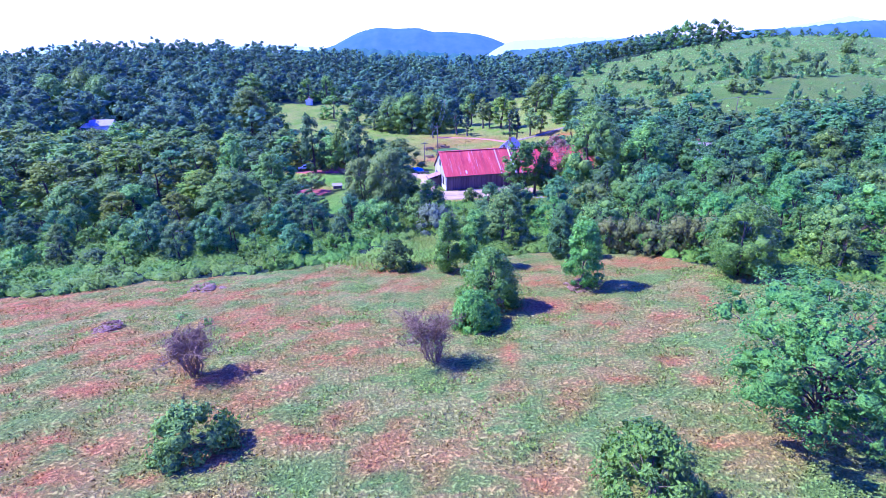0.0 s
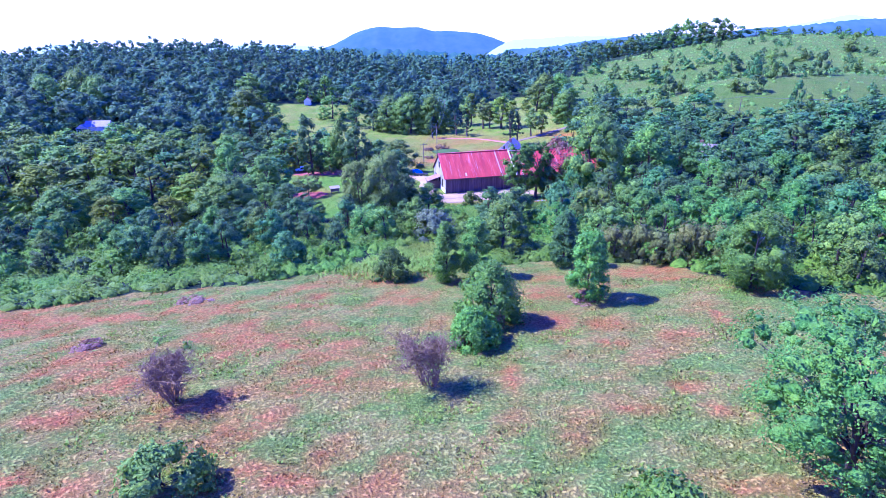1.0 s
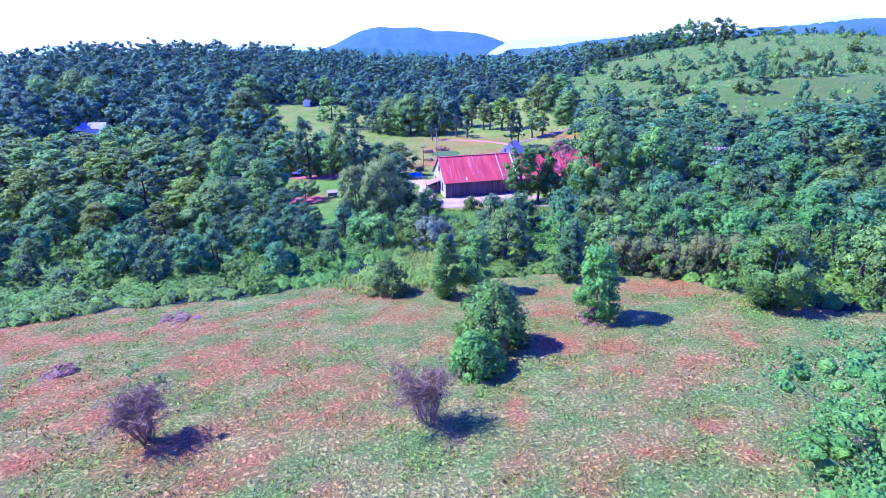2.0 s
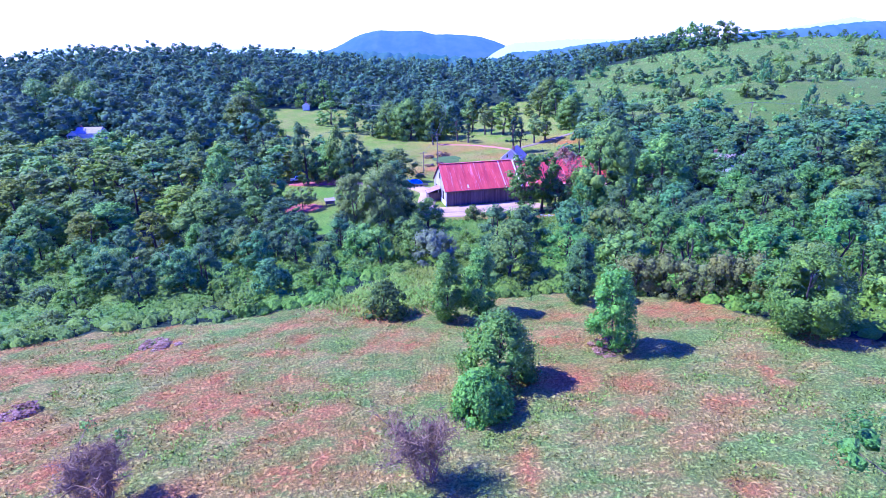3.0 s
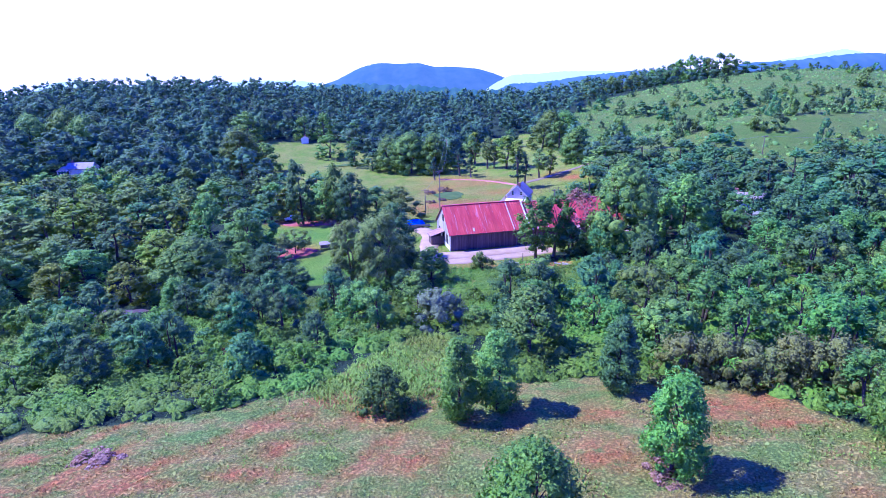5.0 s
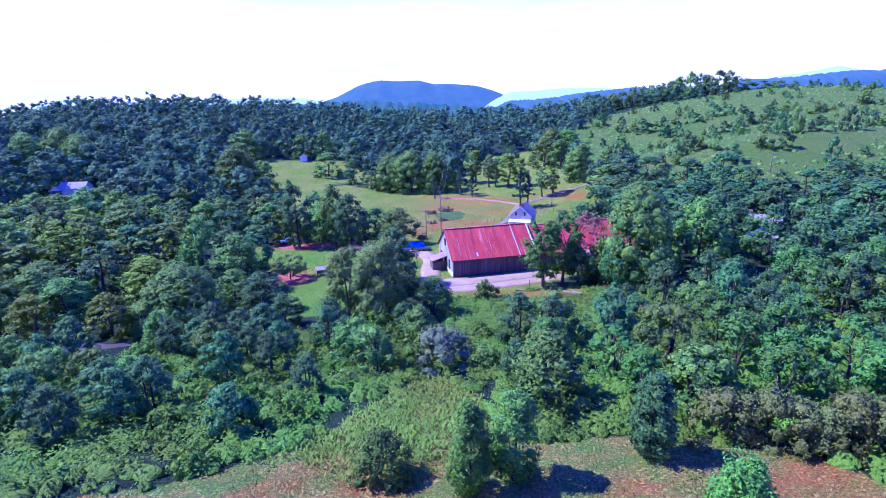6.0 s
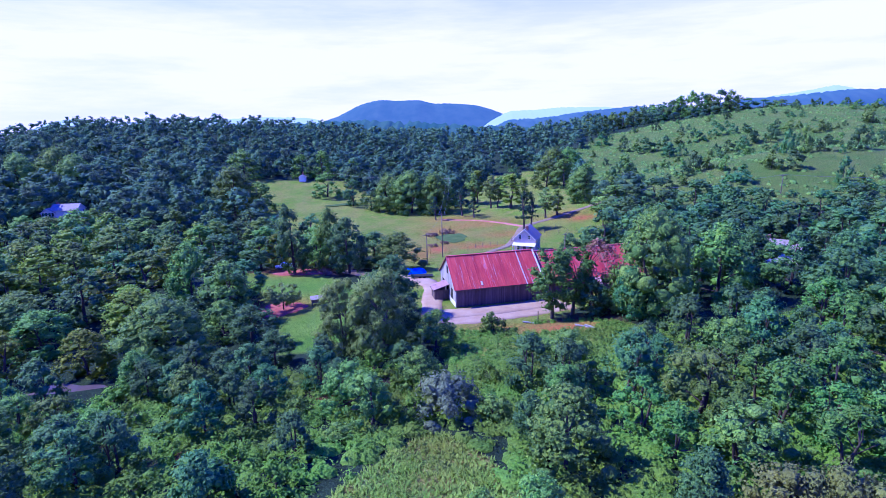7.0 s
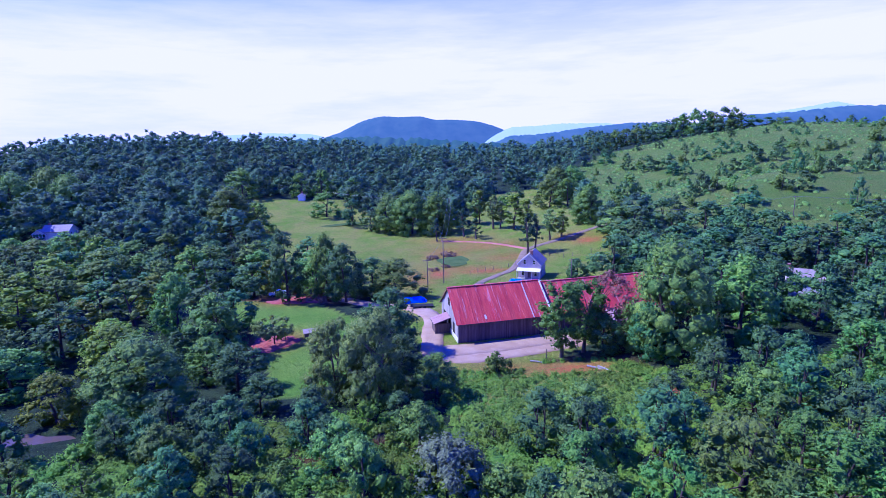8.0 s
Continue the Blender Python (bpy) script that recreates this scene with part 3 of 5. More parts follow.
def leaf_sprays(rng, centres, radii, per, size, droop=0.0, lift=0.3, jitter=0.4, slim=0.6, inner=0.75, out=0.0, mid=None, clear=0.0):
    """Leaf sprays on the outside of many clumps: pointed four-cornered blades, folded a little along the rib.
    out: how far the sprays gather on the side of a clump that looks away from mid, the middle of the crown.
    clear: sprays deeper than this share of a neighbouring clump are left out."""
    c = np.repeat(centres, per, 0)
    r = np.repeat(radii, per)[:, None]
    d = rng.normal(size=c.shape)
    away = np.zeros_like(c)
    if out:
        away = c - (np.array([0, 0, centres[:, 2].mean() * 0.8]) if mid is None else np.repeat(mid, per, 0))
        away /= np.linalg.norm(away, axis=1, keepdims=True) + 1e-6
        d += out * (away + np.array([0, 0, 0.35]))
    d /= np.linalg.norm(d, axis=1, keepdims=True)
    pos = c + d * r * (inner + (1.28 - inner) * rng.random((len(c), 1))) * np.array([1, 1, 0.85])
    if clear:
        deep = (np.linalg.norm(pos[:, None] - centres[None], axis=2) < clear * radii[None]).any(1)
        pos, d, away = pos[~deep], d[~deep], away[~deep]
    nrm = d + 0.5 * away + np.array([0, 0, lift]) + jitter * rng.normal(size=pos.shape)
    nrm /= np.linalg.norm(nrm, axis=1, keepdims=True)
    t = rng.normal(size=pos.shape)
    t[:, 2] -= droop * 2
    t -= nrm * (t * nrm).sum(1, keepdims=True)
    t /= np.linalg.norm(t, axis=1, keepdims=True)
    s = np.cross(nrm, t)
    a = size * (0.6 + 0.8 * rng.random((len(pos), 1)))
    fold = nrm * a * 0.16
    v = np.stack([pos - t * a * 0.5, pos - s * a * slim * 0.5 - fold, pos + t * a * 0.5, pos + s * a * slim * 0.5 - fold], 1).reshape(-1, 3)
    # leaves of a spray point every way: their mean shading leans to the clump's own outline
    soft = 0.55 * d + 0.4 * away + 0.8 * nrm
    soft /= np.linalg.norm(soft, axis=1, keepdims=True) + 1e-6
    return v, np.arange(len(v)).reshape(-1, 4), np.repeat(soft, 4, 0)


def core_shape():
    """A twenty-sided solid: the leafy mass inside a clump."""
    bm = bmesh.new()
    bmesh.ops.create_icosphere(bm, subdivisions=1, radius=1.0)
    v = np.array([list(q.co) for q in bm.verts])
    f = np.array([[q.index for q in fc.verts] for fc in bm.faces])
    bm.free()
    return v, f


CORE_V, CORE_F = core_shape()


def clump_cores(rng, centres, radii, fill=0.66):
    """Uneven leafy masses, one for each clump, to which the sprays are added."""
    n = len(centres)
    bulge = 1 + 0.3 * rng.normal(size=(n, len(CORE_V), 1)).clip(-1, 1)
    v = centres[:, None] + CORE_V[None] * bulge * (radii * fill)[:, None, None] * np.array([1, 1, 0.85])
    f = CORE_F[None] + (np.arange(n) * len(CORE_V))[:, None, None]
    return v.reshape(-1, 3), f.reshape(-1, 3)


def crown_mesh(rng, centres, radii, per, size, cores=1, fill=0.62, **kw):
    """A crown: a leafy mass in every clump, and leaf sprays over its outside."""
    if not cores:
        v, f, n = leaf_sprays(rng, centres, radii, per, size, out=0.8, **kw)
        return v, f.tolist(), n
    v1, f1 = clump_cores(rng, centres, radii, fill)
    v2, f2, n2 = leaf_sprays(rng, centres, radii, per, size, out=0.9, clear=0.66, **kw)
    own = v1 - np.repeat(centres, len(CORE_V), 0)
    own /= np.linalg.norm(own, axis=1, keepdims=True) + 1e-6
    whole = v1 - np.array([0, 0, centres[:, 2].mean() * 0.7])
    whole /= np.linalg.norm(whole, axis=1, keepdims=True) + 1e-6
    return np.concatenate([v1, v2]), f1.tolist() + (f2 + len(v1)).tolist(), np.concatenate([0.8 * own + 0.3 * whole, n2])


def crown_clumps(rng, shape, h, w, base, count, swell=1.0):
    """Clump centres and radii for a crown of the given outline."""
    out = []
    lobes = [(rng.random() * 6.28, 0.75 + 0.45 * rng.random()) for _ in range(5)]
    while len(out) < count:
        u = rng.random()
        a = rng.random() * 2 * math.pi
        if shape == "round":
            prof = math.sin(math.pi * min(1, 0.12 + 0.88 * u)) ** 0.6
        elif shape == "column":
            prof = (min(1, u * 4 + 0.5)) * (1 - 0.62 * u ** 3)
        elif shape == "cone":
            prof = (1 - u) * 0.95 + 0.05
        elif shape == "spread":
            prof = 0.35 + 0.65 * math.sin(math.pi * u) ** 0.5 if u < 0.9 else 0.5
        elif shape == "dome":
            prof = math.sqrt(max(0.02, 1 - u * u))
        elif shape == "airy":
            prof = 0.3 + 0.7 * math.sin(math.pi * (0.1 + 0.85 * u)) ** 0.7
        elif shape == "bush":
            prof = 0.6 + 0.4 * math.sin(math.pi * min(1, u + 0.25)) - 0.35 * u ** 3
        else:
            prof = 0.5 + 0.5 * math.sin(math.pi * u) ** 0.5
        k = sum(g * max(0, math.cos(a - b)) ** 2 for b, g in lobes) / 1.6
        rim = w / 2 * prof * (0.68 + 0.36 * min(1.3, k))
        rad = rim * ((0.62 + 0.38 * math.sqrt(rng.random())) if shape in ("dome", "round", "spread") else (0.4 + 0.55 * math.sqrt(rng.random())))
        if shape == "airy":
            rad = rim * (0.15 + 1.0 * rng.random() ** 0.6)
        z = base + (h - base) * u
        size = swell * (0.07 + 0.11 * rng.random()) * (w * 0.6 + (h - base) * 0.4)
        if shape == "airy":
            size *= 0.62
        elif shape == "cone":
            size *= 0.55
        elif shape == "column":
            size *= 0.8
        rad = min(rad, max(0.0, 1.08 * rim - 0.55 * size)) if shape != "airy" else rad
        out.append((rad * math.cos(a), rad * math.sin(a), z - size * 0.4, size))
    o = np.array(out)
    return o[:, :3], o[:, 3]


def tree(name, seed, h, w, shape="round", base=0.25, clumps=46, per=26, size=0.5, leaf=None, bark=None, label="", droop=0.0, stems=1, trunk_r=None, category="tree", lift=0.3, slim=0.6, limbs=9, cores=1, jitter=0.75, swell=1.0):
    """A tree at the origin: an Empty with a trunk (limbs and all) and a crown of leaf sprays."""
    rng = np.random.default_rng(seed)
    root = tagged(new(name), label, category)
    cs, rs = crown_clumps(rng, shape, h, w, h * base, clumps, swell)
    bm = bmesh.new()
    r0 = trunk_r or 0.018 * h + 0.03
    for s in range(stems):
        lean = Vector((rng.normal() * 0.06 * h, rng.normal() * 0.06 * h, 0)) * (1 if stems == 1 else 2.2)
        foot = Vector((rng.normal() * 0.15, rng.normal() * 0.15, -0.35)) if stems > 1 else Vector((0, 0, -0.35))
        line = [foot + (lean * (k / 5) ** 1.3) + Vector((rng.normal() * 0.05, rng.normal() * 0.05, (h * 0.86 + 0.35) * k / 5)) for k in range(6)]
        tube(bm, line, [r0 * 1.35, r0, r0 * 0.8, r0 * 0.6, r0 * 0.36, r0 * 0.12], 7)
        for c in rng.choice(len(cs), min(limbs, len(cs)), replace=False):
            end = Vector(cs[c])
            k = max(0.2, min(0.8, (end.z / h) * 0.75))
            i = min(4, int(k * 5))
            st = line[i].lerp(line[i + 1], k * 5 - i)
            mid = st.lerp(end, 0.5) + Vector((0, 0, 0.04 * h * (0.5 - droop)))
            tube(bm, [st, mid, end], [r0 * 0.42, r0 * 0.26, r0 * 0.08], 5)
    part("trunk", bm, bark or BARK, root, smooth=True)
    v, f, n = crown_mesh(rng, cs, rs, per, size, droop=droop, lift=lift, slim=slim, jitter=jitter, inner=0.2 if shape == "airy" else 0.55, cores=cores, fill=0.46 if shape == "airy" else 0.6)
    v[:, 2] = np.maximum(v[:, 2], 0.03)
    mesh_part("crown", v, f, leaf or LEAF, root, normals=n)
    return root


def shrub(name, seed, h, w, leaf, label, clumps=22, per=24, size=0.32, category="shrub", shape="dome", stems=3, limbs=4, cores=1):
    return tree(name, seed, h, w, shape, 0.08, clumps, per, size, leaf, BARK_DARK, label, stems=stems, trunk_r=0.05, category=category, limbs=limbs, cores=cores, swell=1.35)


RNG = random.Random(7)


def spot(x, y, s=1.0, sz=None, rz=None, sink=0.0):
    """A pose on the ground with a size and a random turn."""
    return Matrix.LocRotScale((x, y, gz(x, y) - sink), Euler((0, 0, RNG.random() * 6.28 if rz is None else rz)), (s, s, sz or s))


used_once = set()


def plant(proto, x, y, s=1.0, sz=None, rz=None, group="", label=""):
    """Sets the first one down itself and copies it after that."""
    m = spot(x, y, s, sz, rz)
    if proto.name in used_once:
        ob = copy_thing(proto, m @ Matrix.Diagonal([1 / v for v in proto.scale] + [1]))
    else:
        used_once.add(proto.name)
        proto.matrix_basis = m
        ob = proto
    if group:
        ob["group"] = group
    if label:
        ob["label"] = label
    return ob


# ---------- the meadow's own trees and bushes ----------
def bare_bush(name, seed, h, w, label, tuft=0, fan=1.0):
    """A leafless thicket of forking stems and fine twigs."""
    rng = np.random.default_rng(seed)
    root = tagged(new(name), label, "bush")
    bm = bmesh.new()
    ends = []
    for k in range(13):
        a = (math.pi + rng.normal() * 0.5) if k % 2 else rng.normal() * 1.0
        out = fan * w / 2 * ((0.6 + 0.5 * rng.random()) if k % 2 else (0.15 + 0.4 * rng.random()))
        top = Vector((out * math.cos(a), out * math.sin(a), h * (0.55 + 0.4 * rng.random())))
        foot = Vector((0.25 * math.cos(a) + 0.1 * rng.normal(), 0.25 * math.sin(a) + 0.1 * rng.normal(), -0.2))
        line = [foot]
        for j in (0.25, 0.5, 0.75, 1.0):
            line.append(foot.lerp(top, j) + Vector((rng.normal() * 0.16, rng.normal() * 0.16, 0.5 * j * (1 - j) * h + rng.normal() * 0.08)))
        tube(bm, line, [0.05, 0.045, 0.038, 0.03, 0.012], 5)
        ends += line[1:]
        for q in line[2:4]:
            for _ in range(3):
                tip = q + Vector((rng.normal() * 0.22 * w, rng.normal() * 0.22 * w, (0.05 + 0.2 * rng.random()) * h))
                bend = q.lerp(tip, 0.5) + Vector((rng.normal() * 0.08, rng.normal() * 0.08, rng.normal() * 0.1))
                tube(bm, [q, bend, tip], [0.04, 0.028, 0.01], 4)
                ends += [bend, tip]
    part("stem_fork", bm, TWIG, root)
    c = np.array([list(e) for e in ends])
    v, f, _ = leaf_sprays(rng, c, np.full(len(c), 0.13 * w), 20, 0.46, 0.35, 0.0, 1.2, slim=0.07, inner=0.1)
    v[:, 2] = np.maximum(v[:, 2], 0.02)
    mesh_part("twig_mass", v, f, TWIG, root)
    if tuft:
        top = c[np.argsort(-c[:, 2])[:tuft]]
        for p in top:
            v, f, _ = leaf_sprays(rng, p[None], np.full(1, 0.32), 44, 0.22)
            mesh_part("green_tuft", v, f, LEAF, root, "fresh green shoots")
    return root


def meadow_trees():
    t = tree("locust_tree", 11, 7.8, 11.0, "airy", 0.3, 180, 150, 0.18, LEAF_LOCUST, BARK_DARK, "broad feathery locust tree standing in the meadow", stems=2, slim=0.5, lift=0.7, limbs=22, jitter=0.8, swell=1.15)
    plant(t, 19.0, 26.6, rz=0.4)
    t = tree("glossy_tree", 12, 4.0, 5.2, "dome", 0.12, 46, 90, 0.34, LEAF_GLOSS, BARK, "young tree with large glossy leaves in the meadow", slim=0.36, lift=0.5, jitter=0.9)
    plant(t, 9.0, 21.6, rz=0.0)
    t = shrub("round_bush", 13, 2.3, 4.2, LEAF, "low round green bush in the meadow grass", 34, 60, 0.28, "bush")
    plant(t, -13.6, 27.0, rz=0.3)
    plant(bare_bush("bare_bush", 14, 3.6, 3.4, "leafless mauve bush with a green tuft", 2), -17.5, 35.8, rz=0.1)
    plant(bare_bush("bare_bush", 15, 4.0, 4.0, "leafless mauve-brown bush fanning out of the grass", 0, 1.1), -0.6, 37.5, rz=0.5)
    kinds = [("meadow_tree", 4.2, 48.6, 5.5, 5.6, "dome", 0.06, LEAF_GLOSS, "leafy young tree with an uneven crown in the meadow"),
             ("sapling", 2.4, 44.4, 3.0, 4.2, "dome", 0.05, LEAF_GLOSS, "bright green sapling clump beside a larger tree"),
             ("meadow_tree", 0.3, 62.3, 7.2, 2.9, "column", 0.12, LEAF_GLOSS, "slim young tree at the meadow's edge"),
             ("meadow_tree", 3.5, 63.7, 7.2, 3.5, "column", 0.08, LEAF, "full young tree beside a slim one"),
             ("vine_hung_tree", 14.0, 53.8, 7.0, 3.9, "column", 0.1, LEAF_GLOSS, "vine-hung columnar tree on a foot of dry stalks"),
             ("vine_hung_tree", 14.2, 65.8, 7.0, 3.1, "column", 0.12, LEAF_DARK, "vine-hung tree at the thicket's edge"),
             ("meadow_tree", 30.2, 54.4, 7.4, 5.8, "round", 0.16, LEAF_GLOSS, "spreading young tree casting a broad shadow")]
    for i, (n, x, y, h, w, shape, base, leaf, label) in enumerate(kinds):
        t = tree(n, 30 + i, h, w, shape, base, 80, 96, 0.23, leaf, BARK_DARK, label, lift=0.4, trunk_r=0.11, jitter=0.9, swell=1.25)
        plant(t, x, y, rz=i * 1.1)
    t = shrub("round_bush", 41, 3.6, 4.6, LEAF_LOCUST, "dense round green bush at the meadow's edge", 34, 56, 0.3, "bush")
    plant(t, -6.5, 64.6, rz=0.2)
    t = shrub("silver_bush", 42, 4.9, 7.8, LEAF_MAUVE, "large silvery mauve bush", 44, 50, 0.36, "bush")
    plant(t, -2.8, 88.5, rz=0.2)
    t = shrub("vine_mound", 43, 4.8, 4.6, LEAF_DARK, "dark shrub smothered in vines", 34, 48, 0.4)
    plant(t, -21.2, 72.8, rz=0.7)
    t = shrub("low_bush", 44, 0.7, 2.4, DRY_BRUSH, "flattened heap of dead brush in the grass", 14, 50, 0.26, "bush", cores=0)
    for x, y, s in ((-26.5, 57.3, 1.2), (-29.5, 44.6, 1.0), (13.2, 53.4, 0.9), (14.4, 54.2, 0.9)):
        plant(t, x, y, 1.2 * s, 0.45 * s, group="heaps of dead brush")


meadow_trees()

# ---------- woods and thickets ----------
WIDTHS = (8, 7, 9, 6, 7.5)


def broad_set(seed, clumps, per, size):
    return [tree("broadleaf_tree", seed + i, 10, w, sh, b, clumps, per, size, lf, BARK_DARK, "leafy broadleaf tree of the mixed woods", limbs=5)
            for i, (w, sh, b, lf) in enumerate(zip(WIDTHS, ("dome", "round", "dome", "column", "round"), (0.1, 0.12, 0.08, 0.1, 0.1), (LEAF, LEAF_DARK, LEAF, LEAF_DARK, LEAF_LIGHT)))]


BROAD = broad_set(50, 42, 26, 0.64)
NEAR = broad_set(55, 58, 46, 0.44)
THICK = [tree("sumac_tree", 60 + i, 6, w, "dome", 0.05, 38, 42, 0.34, lf, BARK_DARK, "low thicket tree with arching sprays of leaves", stems=2, limbs=4, slim=0.5, lift=0.5)
         for i, (w, lf) in enumerate([(6, LEAF_LOCUST), (5, LEAF_LOCUST), (6.5, LEAF), (5.5, LEAF_DARK)])]
SHRUB = [shrub("vine_shrub", 70 + i, 2.6, w, lf, "shrub overgrown with vines", 20, 40, 0.34)
         for i, (w, lf) in enumerate([(4, LEAF_VINE), (4.6, LEAF), (3.6, LEAF_DARK), (5, LEAF_VINE)])]
OLIVE = [shrub("olive_shrub", 80, 4.2, 5.2, LEAF_OLIVE, "olive-green shrub along the thicket's edge", 26, 44, 0.32)]
HILLBUSH = [shrub("hill_shrub", 90 + i, 3.2, w, lf, "scrubby bush on the open hillside", 16, 18, 0.5, stems=1, limbs=0, shape="bush") for i, (w, lf) in enumerate([(4, LEAF), (3.2, LEAF_DARK), (4.6, LEAF_DARK)])]
PINE = [tree("pine_tree", 95 + i, 12, 5, "cone", 0.3, 46, 24, 0.7, LEAF_PINE, BARK, "pine tree with a bare lower trunk", slim=0.25, limbs=8) for i in range(2)]
SLIM = [tree("slim_tree", 100, 12, 4.2, "column", 0.22, 40, 26, 0.6, LEAF_LIGHT, BARK, "slender light-leaved tree beside the lane"),
        tree("slim_tree", 101, 12, 4.6, "round", 0.35, 36, 26, 0.6, LEAF_WILLOW, BARK, "airy grey-green tree beside the lane")]

taken = []


def free(x, y, gap):
    return all((x - a) ** 2 + (y - b) ** 2 > (gap * 0.5 + g * 0.5) ** 2 for a, b, g in taken)


def named(proto, x, y, h, w, proto_h, proto_w, group="", label=""):
    taken.append((x, y, w * 0.8))
    return plant(proto, x, y, w / proto_w, h / proto_h, group=group, label=label)


# trees that stand out: kind, x, y, height, width
for k, x, y, h, w in ((3, -43, 170, 17, 8), (0, -34, 174, 15, 7), (1, -28, 168, 13, 8), (2, -16, 172, 9, 12), (1, -22, 176, 9, 9), (0, 46, 127, 14, 12), (2, -45.5, 135, 12, 11.5), (0, -59, 147, 13, 10), (1, -35.5, 119.5, 7.5, 8), (3, -51, 133, 7, 7), (0, -43, 126, 7, 8), (1, 29, 122, 9, 7),
                      (0, -50, 112, 9, 9), (1, -9, 116, 8, 7), (0, -4, 111, 6.5, 7), (2, 8, 76, 7.4, 8), (1, -40, 289, 9, 10), (0, -3, 284, 12, 11), (0, -92, 282, 14, 14), (2, -129, 361, 17, 21), (0, 62, 238, 11, 17)):
    named((NEAR if y < 180 else BROAD)[k], x, y, h * (1.1 if 160 < y < 180 else 1), w * (1.2 if 160 < y < 180 else 1), 10, WIDTHS[k])
great = tree("great_tree", 115, 17, 15, "dome", 0.06, 110, 50, 0.52, LEAF, BARK_DARK, "tall full-crowned broadleaf tree rising over its neighbours", limbs=8)
named(great, 33.2, 124.5, 18, 15, 17, 15)
named(great, -46.5, 113, 11.5, 13, 17, 15)
for x, y, h, w in ((-20, 281, 19, 19), (-31, 288, 17, 18), (-9, 279, 18, 17), (62, 360, 19, 20), (73, 371, 17, 18), (-100, 272, 21, 21), (-190, 300, 21, 20), (-204, 306, 23, 21), (-217, 298, 21, 20), (56, 266, 14, 14)):
    named(great, x, y, h, w, 17, 15, label="dense broadleaf tree with a crown down to the grass")
willow = tree("willow_tree", 110, 12.5, 10.5, "column", 0.1, 100, 76, 0.46, LEAF_WILLOW, BARK, "large grey-green willow-like tree before the barnyard", droop=0.8, stems=3, slim=0.4, lift=0.4, limbs=4)
named(willow, -11.8, 110, 13.2, 9.5, 12.5, 10.5)
named(willow, -18.2, 113, 11.8, 8, 12.5, 10.5)
yardtree = tree("yard_tree", 111, 11, 6.5, "column", 0.24, 56, 44, 0.42, LEAF_LOCUST, BARK, "green tree with a bare trunk at the barn's corner")
named(yardtree, 16.8, 127.6, 13.5, 8.4, 11, 6.5)
named(SHRUB[1], 5.3, 121, 3.4, 5, 2.6, 4.6)
bare_tree = tree("sparse_tree", 114, 8, 5.5, "round", 0.3, 60, 40, 0.3, DRY_BRUSH, BARK, "half-bare reddish grey tree before the long barn", limbs=20, cores=0)
named(bare_tree, 25.5, 131.5, 13, 9, 8, 5.5)
named(yardtree, 20.8, 129, 13, 8.4, 11, 6.5)
named(bare_tree, 33.5, 134.5, 9.5, 6, 8, 5.5)
for k, x, y, h, w in ((1, 23.5, 127, 7, 6), (0, 28, 128, 7.5, 7), (1, 31.5, 129.5, 6, 6), (0, 42, 137, 11, 9), (1, 61, 130, 11, 9), (1, 67.5, 127, 11, 9), (3, 72, 138, 9, 7), (3, 77, 131, 10, 9), (1, 57, 137, 11, 8), (0, 84, 122, 10, 9)):
    named(NEAR[k], x, y, h, w, 10, WIDTHS[k])
for x, y, h, w in ((-166, 243, 4, 8), (-158, 244, 4.5, 8), (-150, 238, 6, 9), (-160, 236, 5, 8), (-172, 238, 5, 8), (-148, 228, 7, 9), (-156, 228, 6, 8)):
    named(SHRUB[1], x, y, h, w, 2.6, 4.6)
apple = tree("apple_tree", 112, 5, 6, "spread", 0.35, 40, 30, 0.42, LEAF_WILLOW, BARK_DARK, "old thin-leaved apple tree on a red mulch bed")
named(apple, -36.6, 140, 5.2, 7.5, 5, 6)
round_tree = shrub("clipped_shrub", 113, 5, 6, LEAF_DARK, "large rounded dark shrub on the lawn", 40, 40, 0.55)
named(round_tree, 34.5, 191.5, 5.4, 7, 5, 6)
for k, x, y, h, w in ((0, 26, 231, 15, 8), (1, 28.6, 232.5, 14, 7), (0, 3.5, 268, 13, 8), (1, 8.5, 262, 9, 7), (1, -8, 262, 10, 6)):
    named(PINE[k], x, y, h, w, 12, 5, "pines by the lane")
for k, x, y, h, w in ((1, 10, 296, 15, 7), (0, 12, 300, 16, 7), (1, 17.5, 282, 15, 8), (0, 26, 276, 15, 9), (0, 31, 272, 13, 7), (1, 37, 247, 12, 7), (0, 42, 250, 10, 6), (1, 20.5, 281, 12, 6)):
    named(SLIM[k], x, y, h, w, 12, (4.2, 4.6)[k], "slim trees by the lane")
named(BROAD[0], -69, 322, 13, 15, 10, 8)
named(BROAD[1], 36, 352, 10, 9, 10, 7)
named(SHRUB[1], 28, 346, 6, 8, 2.6, 4.6)
for x, y, h, w in ((52, 330, 16, 17), (60, 322, 15, 14), (64, 290, 13, 12), (56, 268, 11, 10), (66, 262, 10, 10), (62, 240, 9, 9), (-51, 301, 13, 10), (-96, 372, 15, 12), (-84, 376, 17, 13), (-62, 372, 14, 12)):
    named(BROAD[int(x) % 2], x, y, h, w, 10, (8, 7)[int(x) % 2])
for i in range(9):
    x = 20.5 + i * 1.55
    named(OLIVE[0], x, 67.4 - 0.55 * i + RNG.uniform(-0.5, 0.5), RNG.uniform(3.6, 4.8), RNG.uniform(3.6, 5), 4.2, 5.2, "olive shrubs along the thicket")


